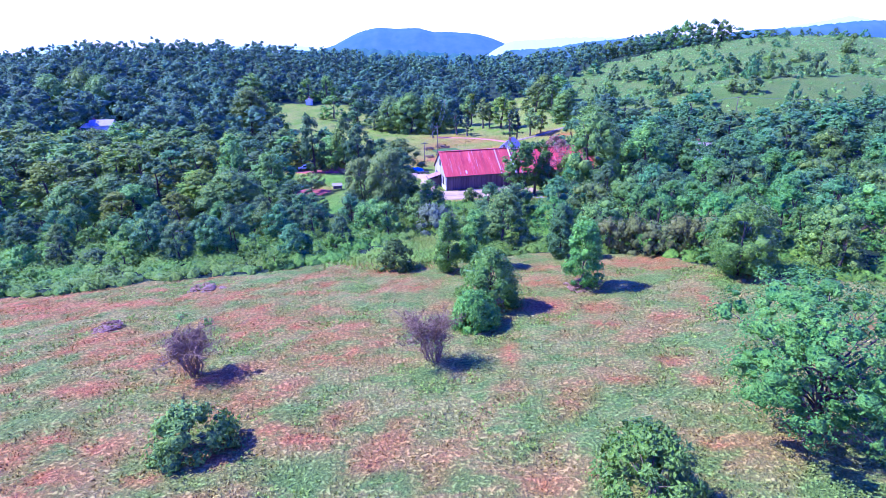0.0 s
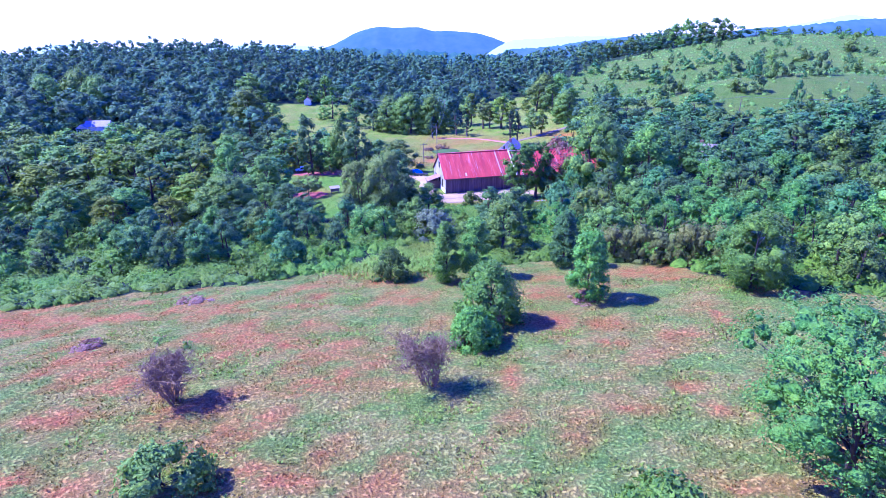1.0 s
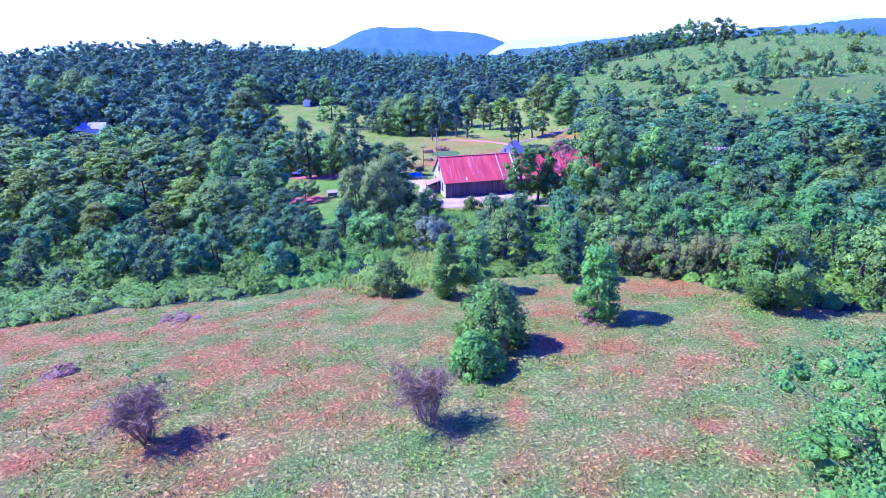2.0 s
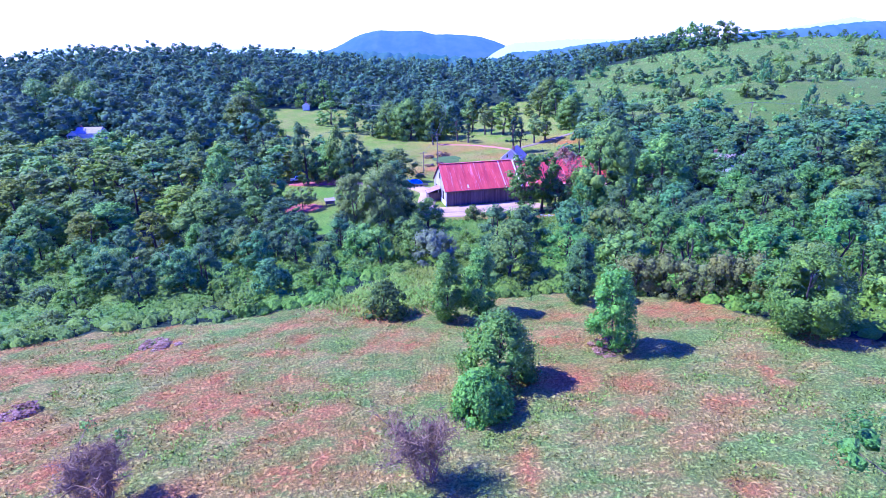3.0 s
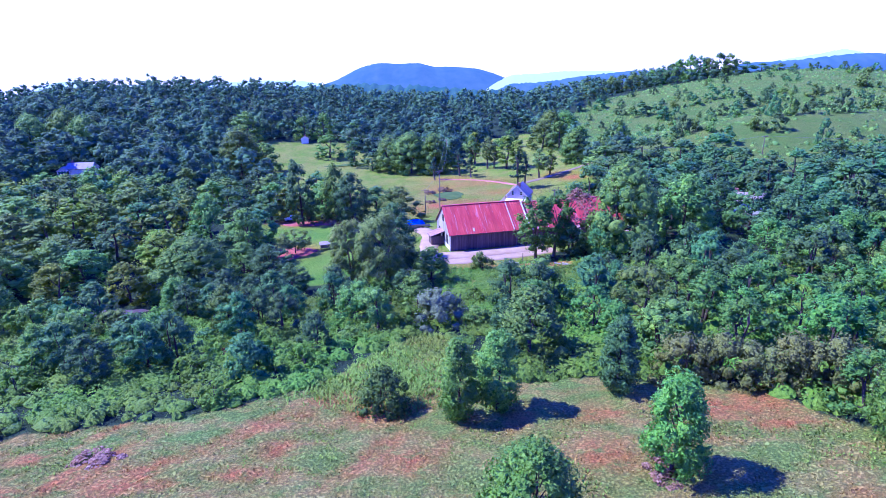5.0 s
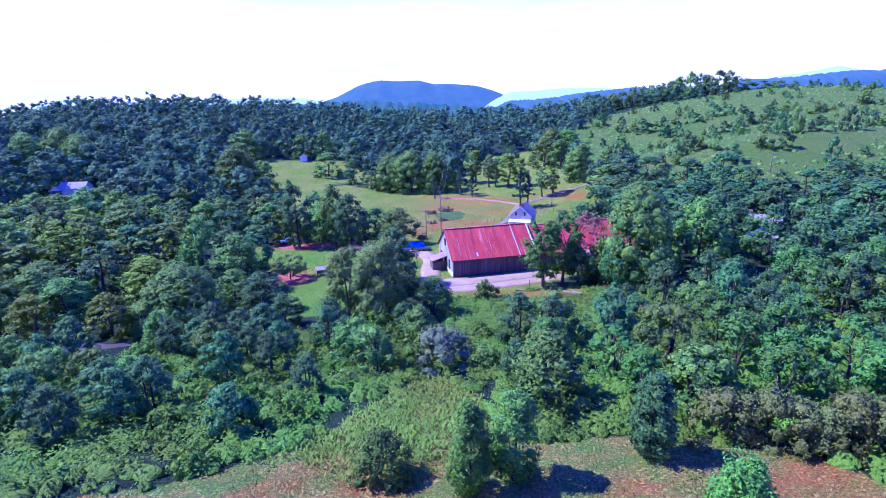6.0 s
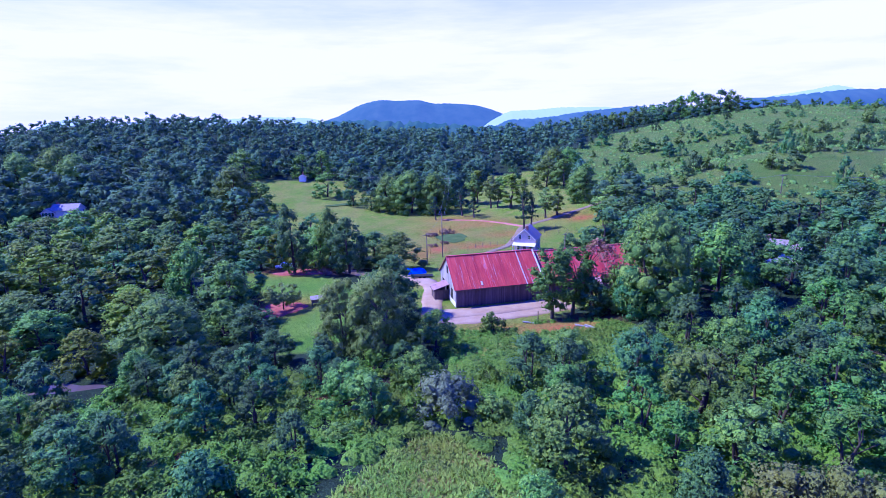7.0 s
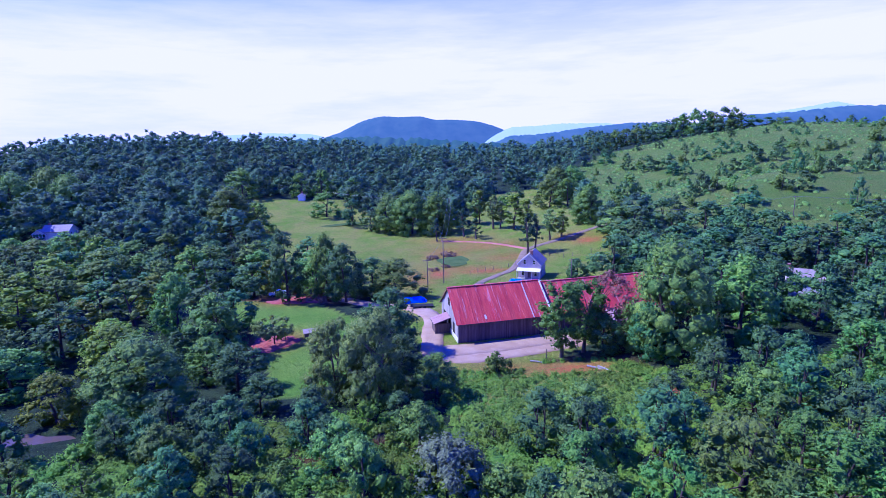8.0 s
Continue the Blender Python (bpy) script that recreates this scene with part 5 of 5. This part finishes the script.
    boarded("wall_front", L2, EH - 0.3, 0.12, WOOD_GREY, c, pose(0, 0, 0), seed=12)
    boarded("wall_back", L2, EH - 0.3, 0.12, WOOD_GREY, c, pose(0, 12.4, 0), seed=13)
    boarded("gable_wall", 12.4, EH - 0.3, 0.12, WOOD_GREY, c, pose(0, 0, 0, 0, 0, 90), gable=RH2 - EH + 0.15, seed=14)
    boarded("gable_wall", 12.4, EH - 0.3, 0.12, WOOD_GREY, c, pose(L2, 0, 0, 0, 0, 90), gable=RH2 - EH + 0.15, seed=15)
    metal_roof(c, -0.3, L2 + 0.4, 6.2, RH2, -0.5, EH - 0.6, ROOF_RED, 7)
    metal_roof(c, -0.3, L2 + 0.4, 6.2, RH2, 12.9, EH - 0.6, ROOF_RED, 8)
    slab("ridge_cap", -0.3, L2 + 0.4, 6.0, 6.4, RH2 + 0.03, RH2 + 0.12, ROOF_RED, c, bevel=0.03)
    for x in (0.2, 1.5):
        v = slab("edge_board", 0, 0.2, -0.02, run, 0.02, 0.1, ROOF_WORN, c, "bare pale metal strip")
        v.matrix_basis = pose(x, -0.5, EH - 0.6, ang - 1, 0, 0)
    for x0, x1 in ((11.0, 16.5), (20.5, 23.2)):
        e = frame_at("side_shed", *(c.matrix_basis @ Vector((x0, -3.6, 0))), turn, "low side shed with a faded pink metal roof", "shed")
        boarded("wall_front", x1 - x0, 2.2, 0.1, WOOD_GREY, e, pose(0, 0, 0), seed=16)
        boarded("wall_side", 3.5, 2.2, 0.1, WOOD_GREY, e, pose(0, 0, 0, 0, 0, 90), seed=17)
        boarded("wall_side", 3.5, 2.2, 0.1, WOOD_GREY, e, pose(x1 - x0, 0, 0, 0, 0, 90), seed=18)
        metal_roof(e, -0.2, x1 - x0 + 0.2, 3.4, 3.5, -0.4, 2.1, ROOF_PINK, 9)


barn()


def gable_house(name, x, y, z, turn, w, d, eave, ridge, label, wall, roof_mat, fronts, chimney=(0, 2.0), porch=None, overhang=0.35):
    """A house whose gable faces its own -y side. fronts: windows on the front as (x, z, w, h)."""
    h = frame_at(name, x, y, z, turn, label, "house")
    for yy in (0, d):
        bm = bmesh.new()
        outline = ((-w / 2, 0), (w / 2, 0), (w / 2, eave), (0, ridge - 0.12), (-w / 2, eave))
        near = [bm.verts.new((px, yy - 0.1, pz)) for px, pz in outline]
        back = [bm.verts.new((px, yy + 0.1, pz)) for px, pz in outline]
        bm.faces.new(near)
        bm.faces.new(back[::-1])
        for i in range(5):
            bm.faces.new((near[i], back[i], back[(i + 1) % 5], near[(i + 1) % 5]))
        bmesh.ops.recalc_face_normals(bm, faces=bm.faces)
        part("gable_wall", bm, wall, h)
    for xx in (-w / 2 + 0.1, w / 2 - 0.1):
        slab("side_wall", xx - 0.1, xx + 0.1, 0.1, d - 0.1, 0, eave, wall, h)
    slab("foundation", -w / 2 - 0.12, w / 2 + 0.12, -0.14, d + 0.14, -0.9, 0.25, STONE, h)
    for s in (-1, 1):
        bm = bmesh.new()
        ex = s * (w / 2 + overhang)
        ez = eave - (ridge - eave) * overhang / (w / 2)
        a = [Vector((0, -overhang, ridge)), Vector((ex, -overhang, ez)), Vector((ex, d + overhang, ez)), Vector((0, d + overhang, ridge))]
        up = Vector((s * (ridge - eave), 0, w / 2)).normalized() * 0.14
        top = [bm.verts.new(p + up) for p in a]
        bot = [bm.verts.new(p) for p in a]
        bm.faces.new(top)
        bm.faces.new(bot[::-1])
        for i in range(4):
            bm.faces.new((top[i], bot[i], bot[(i + 1) % 4], top[(i + 1) % 4]))
        bmesh.ops.recalc_face_normals(bm, faces=bm.faces)
        part("roof_slope", bm, roof_mat, h)
        rake = slab("bargeboard", 0, math.hypot(w / 2 + overhang, ridge - ez), -0.04, 0.04, -0.16, 0.06, PAINT_WHITE, h)
        rake.matrix_basis = Matrix.Translation((0, -overhang - 0.02, ridge)) @ pose(0, 0, 0, 0, math.degrees(math.atan2(ridge - ez, w / 2 + overhang)) if s > 0 else 180 - math.degrees(math.atan2(ridge - ez, w / 2 + overhang)), 0)
    cx, cy = chimney
    slab("chimney", cx - 0.4, cx + 0.4, cy - 0.4, cy + 0.4, ridge - 1.0, ridge + 0.9, BRICK, h, bevel=0.03)
    for wx, wz, ww, wh in fronts:
        window_part(h, pose(wx, -0.13, wz), ww, wh)
    for k in range(2):
        window_part(h, pose(w / 2 + 0.13, d * (0.3 + 0.4 * k), 1.1, 0, 0, 90), 0.9, 1.3)
    if porch:
        depth, pz = porch
        bm = bmesh.new()
        lo = [(-w / 2 - 0.2, -0.05, pz + 0.55), (w / 2 + 0.2, -0.05, pz + 0.55), (w / 2 + 0.2, -depth - 0.2, pz), (-w / 2 - 0.2, -depth - 0.2, pz)]
        t = [bm.verts.new((a, b, c + 0.1)) for a, b, c in lo]
        u = [bm.verts.new(p) for p in lo]
        bm.faces.new(t)
        bm.faces.new(u[::-1])
        for i in range(4):
            bm.faces.new((t[i], u[i], u[(i + 1) % 4], t[(i + 1) % 4]))
        bmesh.ops.recalc_face_normals(bm, faces=bm.faces)
        part("porch_roof", bm, PAINT_WHITE, h, "white porch roof")
        for k in range(4):
            xk = -w / 2 + w * k / 3
            slab("porch_post", xk - 0.07, xk + 0.07, -depth - 0.07, -depth + 0.07, 0.2, pz, PAINT_WHITE, h)
        slab("porch_floor", -w / 2, w / 2, -depth - 0.1, -0.16, 0.02, 0.2, STONE, h)
        slab("front_door", -0.45, 0.45, -0.17, -0.11, 0.25, 2.3, WOOD_GREY, h)
        for wx in (-1.9, 1.9):
            window_part(h, pose(wx, -0.13, 0.9), 0.9, 1.4)
    return h


gable_house("farmhouse", 21.2, 194.6, gz(21.2, 195) + 0.2, -20, 6.6, 8.0, 4.4, 7.4, "small cream farmhouse with a grey roof and white porch", PAINT_CREAM, ROOF_GREY,
            ((-1.4, 4.4, 0.8, 1.2), (1.4, 4.4, 0.8, 1.2)), (0.4, 1.2), (1.9, 2.6))
wx, wy = -160.5, 257.8
gable_house("hill_house", wx, wy, gz(-163, 256), 96, 6.4, 10.5, 4.8, 7.0, "white two-storey house among woods", PAINT_WARM, ROOF_PALE, ((-1.6, 3.0, 1, 1.2), (1.6, 3.0, 1, 1.2)), (0.3, 9))
gable_house("wing_house", -171.5, 253, gz(-171, 253) - 0.3, 6, 5.2, 5.0, 4.0, 5.8, "low white wing with a row of windows", PAINT_WARM, ROOF_PALE, ((-1.9, 2.6, 1, 1.4), (-0.6, 2.6, 1, 1.4), (0.7, 2.6, 1, 1.4), (2.0, 2.6, 1, 1.4)), (0.4, 3.0))
gable_house("white_house", 75, 150, gz(75, 152) + 0.3, 62, 5, 6, 3.2, 4.8, "white house half hidden behind trees", PAINT_WHITE, ROOF_GREY, ((-1.5, 1.2, 0.9, 1.3), (1.5, 1.2, 0.9, 1.3)), (0.3, 6))
gable_house("field_shed", -93, 360, gz(-93, 360), 10, 4, 5, 3, 4.4, "small pale shed at the pasture's end", PAINT_WHITE, ROOF_GREY, (), (0.3, 4))


# ---------- vehicles ----------
def vehicle(name, label, x, y, turn, truck=False, mat=None):
    v = frame_at(name, x, y, gz(x, y) + 0.12, turn, label, "truck" if truck else "car")
    bm = bmesh.new()
    side = [(-2.3, 0.45), (-2.3, 0.95), (-1.2, 1.02), (-0.6, 1.6), (0.75, 1.65), (1.2, 1.08), (2.35, 1.0), (2.4, 0.45)] if truck else [(-2.1, 0.4), (-2.1, 0.85), (-1.1, 0.95), (-0.5, 1.42), (0.9, 1.45), (1.6, 0.98), (2.1, 0.9), (2.15, 0.4)]
    l = [bm.verts.new((x_, -0.88 + (0.14 if z_ > 1.2 else 0), z_)) for x_, z_ in side]
    r = [bm.verts.new((x_, 0.88 - (0.14 if z_ > 1.2 else 0), z_)) for x_, z_ in side]
    bm.faces.new(l)
    bm.faces.new(r[::-1])
    for i in range(len(side)):
        j = (i + 1) % len(side)
        bm.faces.new((l[i], l[j], r[j], r[i]))
    bmesh.ops.recalc_face_normals(bm, faces=bm.faces)
    bmesh.ops.bevel(bm, geom=list(bm.edges), offset=0.05, segments=1, affect="EDGES")
    part("body", bm, mat or CAR_WHITE, v)
    for s in (-1, 1):
        bm = bmesh.new()
        top = 1.54 if truck else 1.36
        ring = [bm.verts.new(p) for p in ((-0.85, s * 0.885, 1.02), (1.0, s * 0.885, 1.06), (0.65, s * 0.8, top), (-0.5, s * 0.8, top))]
        bm.faces.new(ring)
        bmesh.ops.solidify(bm, geom=list(bm.faces), thickness=0.02)
        part("side_window", bm, GLASS, v)
    bm = bmesh.new()
    ring = [bm.verts.new(p) for p in ((-1.14, -0.7, 1.1), (-1.14, 0.7, 1.1), (-0.66, 0.6, 1.6 if truck else 1.4), (-0.66, -0.6, 1.6 if truck else 1.4))]
    bm.faces.new(ring)
    bmesh.ops.solidify(bm, geom=list(bm.faces), thickness=0.03)
    part("windscreen", bm, GLASS, v)
    for x_, s in itertools.product((-1.4, 1.45), (-0.85, 0.85)):
        wh = new("wheel")
        wh.parent = v
        wh.matrix_basis = pose(x_, s, 0.34, 90, 0, 0)
        bm = bmesh.new()
        bmesh.ops.create_cone(bm, cap_ends=True, segments=16, radius1=0.35, radius2=0.35, depth=0.24)
        part("tyre", bm, RUBBER, wh)
        bm = bmesh.new()
        bmesh.ops.create_cone(bm, cap_ends=True, segments=12, radius1=0.2, radius2=0.17, depth=0.27)
        part("rim", bm, WIRE, wh)
    return v


vehicle("pickup_truck", "white pickup truck parked under trees", -48.5, 178, 20, True)
vehicle("parked_car", "white car parked beside the lane", -2.2, 310, 10)
vehicle("parked_van", "white vehicle parked below the hill", 84, 128, 25, True)
vehicle("parked_van", "white vehicle parked below the hill", 90, 126, 15, True)


# ---------- poles and wires ----------
def utility_pole(x, y, h, turn, arms=1, group="utility poles"):
    p = frame_at("utility_pole", x, y, gz(x, y), turn, "weathered wooden utility pole with a crossarm", "pole", group)
    bm = bmesh.new()
    tube(bm, [Vector((0, 0, -0.5)), Vector((0, 0, h * 0.5)), Vector((0, 0, h))], [0.17, 0.14, 0.11], 8)
    part("shaft", bm, POLE_WOOD, p, smooth=True)
    for k in range(arms):
        slab("crossarm", -1.2, 1.2, -0.2, -0.1, h - 0.5 - k, h - 0.36 - k, POLE_WOOD, p, bevel=0.01)
        for xx in (-1.1, -0.4, 0.4, 1.1):
            bm = bmesh.new()
            bmesh.ops.create_cone(bm, cap_ends=True, segments=8, radius1=0.06, radius2=0.035, depth=0.18, matrix=Matrix.Translation((xx, -0.15, h - 0.27 - k)))
            part("insulator", bm, WIRE, p)
    return Vector((x, y, gz(x, y) + h - 0.3))


def wire(a, b, sag=1.2):
    cu = bpy.data.curves.new("wire", "CURVE")
    cu.dimensions = "3D"
    cu.bevel_depth = 0.025
    cu.bevel_resolution = 1
    sp = cu.splines.new("POLY")
    sp.points.add(12)
    for i in range(13):
        k = i / 12
        q = a.lerp(b, k) - Vector((0, 0, 4 * sag * k * (1 - k)))
        sp.points[i].co = (*q, 1)
    cu.materials.append(WIRE)
    return tagged(new("wire", cu), "thin sagging overhead power wire", "wire", "power wires")


p1 = utility_pole(-8.6, 186.5, 8.5, 20)
p2 = utility_pole(-4.2, 194.5, 14, 10)
p3 = utility_pole(-2.5, 288, 15, 75, 2)
p4 = utility_pole(32.2, 188.5, 6.5, 30)
p5 = utility_pole(-70, 330, 12, 75)
p6 = utility_pole(119, 229, 7.5, 10)
p7 = utility_pole(196, 205, 8, 10)
p8 = utility_pole(64, 242, 8, 10)
for off in (-0.8, 0.8):
    o = Vector((off, 0, 0.15))
    wire(p2 + o, p3 + o, 2.2)
    wire(p3 + o, p5 + o, 1.5)
    wire(p8 + o, p6 + o, 1.0)
    wire(p6 + o, p7 + o, 1.2)
wire(p1, p2, 0.5)


# ---------- clutter of the yard ----------
def tarp_pile(x, y, w, d, h, turn, label):
    t = frame_at("tarp_pile", x, y, gz(x, y) - 0.05, turn, label, "tarpaulin")
    rng = np.random.default_rng(int(abs(x) * 10))
    bm = bmesh.new()
    n = 12
    g = [[bm.verts.new(((i / n - 0.5) * w, (j / n - 0.5) * d, h * (min(1, 5 * min(i / n, 1 - i / n)) * min(1, 4 * min(j / n, 1 - j / n))) ** 0.5 * (0.85 + 0.15 * math.sin(i * 1.3) * math.cos(j * 0.9)) + 0.03 * rng.random())) for j in range(n + 1)] for i in range(n + 1)]
    for i in range(n):
        for j in range(n):
            bm.faces.new((g[i][j], g[i + 1][j], g[i + 1][j + 1], g[i][j + 1]))
    part("cover", bm, TARP, t, smooth=True)
    slab("stack", -w * 0.4, w * 0.4, -d * 0.35, d * 0.35, 0.0, h * 0.6, WOOD_GREY, t)
    return t


tarp_pile(-11, 165.5, 6.5, 3.2, 1.4, 8, "bright blue tarpaulin over a stacked heap")
tarp_pile(16.5, 188.5, 4.5, 2.8, 1.4, -15, "bright blue tarpaulin beside the farmhouse")

tr = frame_at("flat_trailer", -8.6, 158.5, gz(-8.6, 158.5), 4, "low dark flatbed trailer on the drive", "trailer")
slab("deck", -2.6, 2.6, -0.95, 0.95, 0.5, 0.64, DARK, tr, bevel=0.02)
slab("headboard", -2.65, -2.55, -0.95, 0.95, 0.64, 1.1, DARK, tr)
for x_, s in itertools.product((-0.5, 0.6), (-0.85, 0.85)):
    bm = bmesh.new()
    bmesh.ops.create_cone(bm, cap_ends=True, segments=14, radius1=0.33, radius2=0.33, depth=0.2, matrix=pose(x_, s, 0.33, 90))
    part("wheel", bm, RUBBER, tr)
slab("drawbar", -3.9, -2.6, -0.06, 0.06, 0.45, 0.55, DARK, tr)

hu = frame_at("hutch", -30.2, 142.5, gz(-30.2, 142.5), 20, "small grey wooden hutch on the lawn", "hutch")
for x_, s in itertools.product((-1.0, 1.0), (-0.5, 0.5)):
    slab("leg", x_ - 0.05, x_ + 0.05, s - 0.05, s + 0.05, -0.1, 1.3, WOOD_GREY, hu)
slab("box", -1.1, 1.1, -0.6, 0.6, 0.45, 1.3, WOOD_GREY, hu)
sl = slab("roof", -1.3, 1.3, -0.85, 0.85, 0, 0.08, ROOF_GREY, hu)
sl.matrix_basis = pose(0, 0, 1.42, 12, 0, 0)


def log_at(x, y, ln, turn, r=0.16):
    g = frame_at("fallen_log", x, y, gz(x, y) + r * 0.8, turn, "bleached fallen log on bare clay", "log", "fallen logs")
    bm = bmesh.new()
    tube(bm, [Vector((-ln / 2, 0, 0)), Vector((0, 0.08, 0.02)), Vector((ln / 2, -0.05, 0))], [r, r * 0.9, r * 0.6], 8)
    part("stem", bm, STONE, g)
    bm = bmesh.new()
    tube(bm, [Vector((0.2 * ln, 0, 0)), Vector((0.34 * ln, 0.3 * ln, 0.1))], [r * 0.5, r * 0.2], 6)
    part("branch", bm, STONE, g)


for a in ((20.5, 119.5, 3.0, -35), (21.5, 118.6, 2.4, -50), (12.5, 125.6, 2.6, -20)):
    log_at(*a)


def post_at(x, y, h=1.3, group="fence posts"):
    p = frame_at("fence_post", x, y, gz(x, y), 0, "grey wooden fence post in the grass", "post", group)
    bm = bmesh.new()
    tube(bm, [Vector((0, 0, -0.2)), Vector((0.02, 0, h))], [0.09, 0.075], 7)
    part("shaft", bm, POLE_WOOD, p)
    slab("cap", -0.08, 0.1, -0.09, 0.09, h - 0.01, h + 0.03, POLE_WOOD, p)


post_at(14.2, 127.2, 1.7)
for i in range(14):
    post_at(4 + i * 2.6, 205 + i * 1.9 + 1.5 * math.sin(i))
for i in range(9):
    post_at(30 + i * 3.4, 219 + 0.9 * i)
heap = shrub("brush_heap", 120, 1.6, 5, TWIG, "grey heap of cut brush", 18, 40, 0.5, "brush heap", cores=0)
for x, y, s in ((-37, 172, 1.1), (-33, 169, 0.9), (-3, 236, 1.2), (-9, 232, 1.0), (-8, 214, 0.8), (-4, 218, 0.7)):
    plant(heap, x, y, s, 0.8 * s, group="heaps of cut brush")


# ---------- mulch beds ----------
MULCH = two_tone("red_mulch", (0.3, 0.06, 0.055), (0.4, 0.13, 0.11), 1.2, 0.95, fine=7, bump=0.06)


def mulch_bed(x, y, rx, ry, label):
    """A low uneven bed that follows the ground."""
    bm = bmesh.new()
    mid = bm.verts.new((0, 0, 0.22))
    rings = []
    for k in (0.4, 0.75, 0.95, 1.03):
        ring = []
        for i in range(30):
            a = 2 * math.pi * i / 30
            w = k * (1 + 0.14 * math.sin(3 * a + x) + 0.08 * math.sin(8 * a))
            px, py = rx * w * math.cos(a), ry * w * math.sin(a)
            z = gz(x + px, y + py) - gz(x, y) + {0.4: 0.22, 0.75: 0.18, 0.95: 0.1, 1.03: -0.15}[k] + 0.03 * math.sin(5 * a + 9 * k)
            ring.append(bm.verts.new((px, py, z)))
        rings.append(ring)
    for i in range(30):
        bm.faces.new((mid, rings[0][i], rings[0][(i + 1) % 30]))
        for r0, r1 in zip(rings, rings[1:]):
            bm.faces.new((r0[i], r1[i], r1[(i + 1) % 30], r0[(i + 1) % 30]))
    bmesh.ops.recalc_face_normals(bm, faces=bm.faces)
    m = bpy.data.meshes.new("mulch_bed")
    bm.to_mesh(m)
    bm.free()
    m.shade_smooth()
    m.materials.append(MULCH)
    ob = tagged(new("mulch_bed", m), label, "mulch")
    ob.location = (x, y, gz(x, y))


mulch_bed(-37, 140.5, 4.6, 4.2, "round bed of dark red mulch under the apple tree")
mulch_bed(-41, 171.5, 7.5, 4.5, "wide bed of dark red soil under trees")
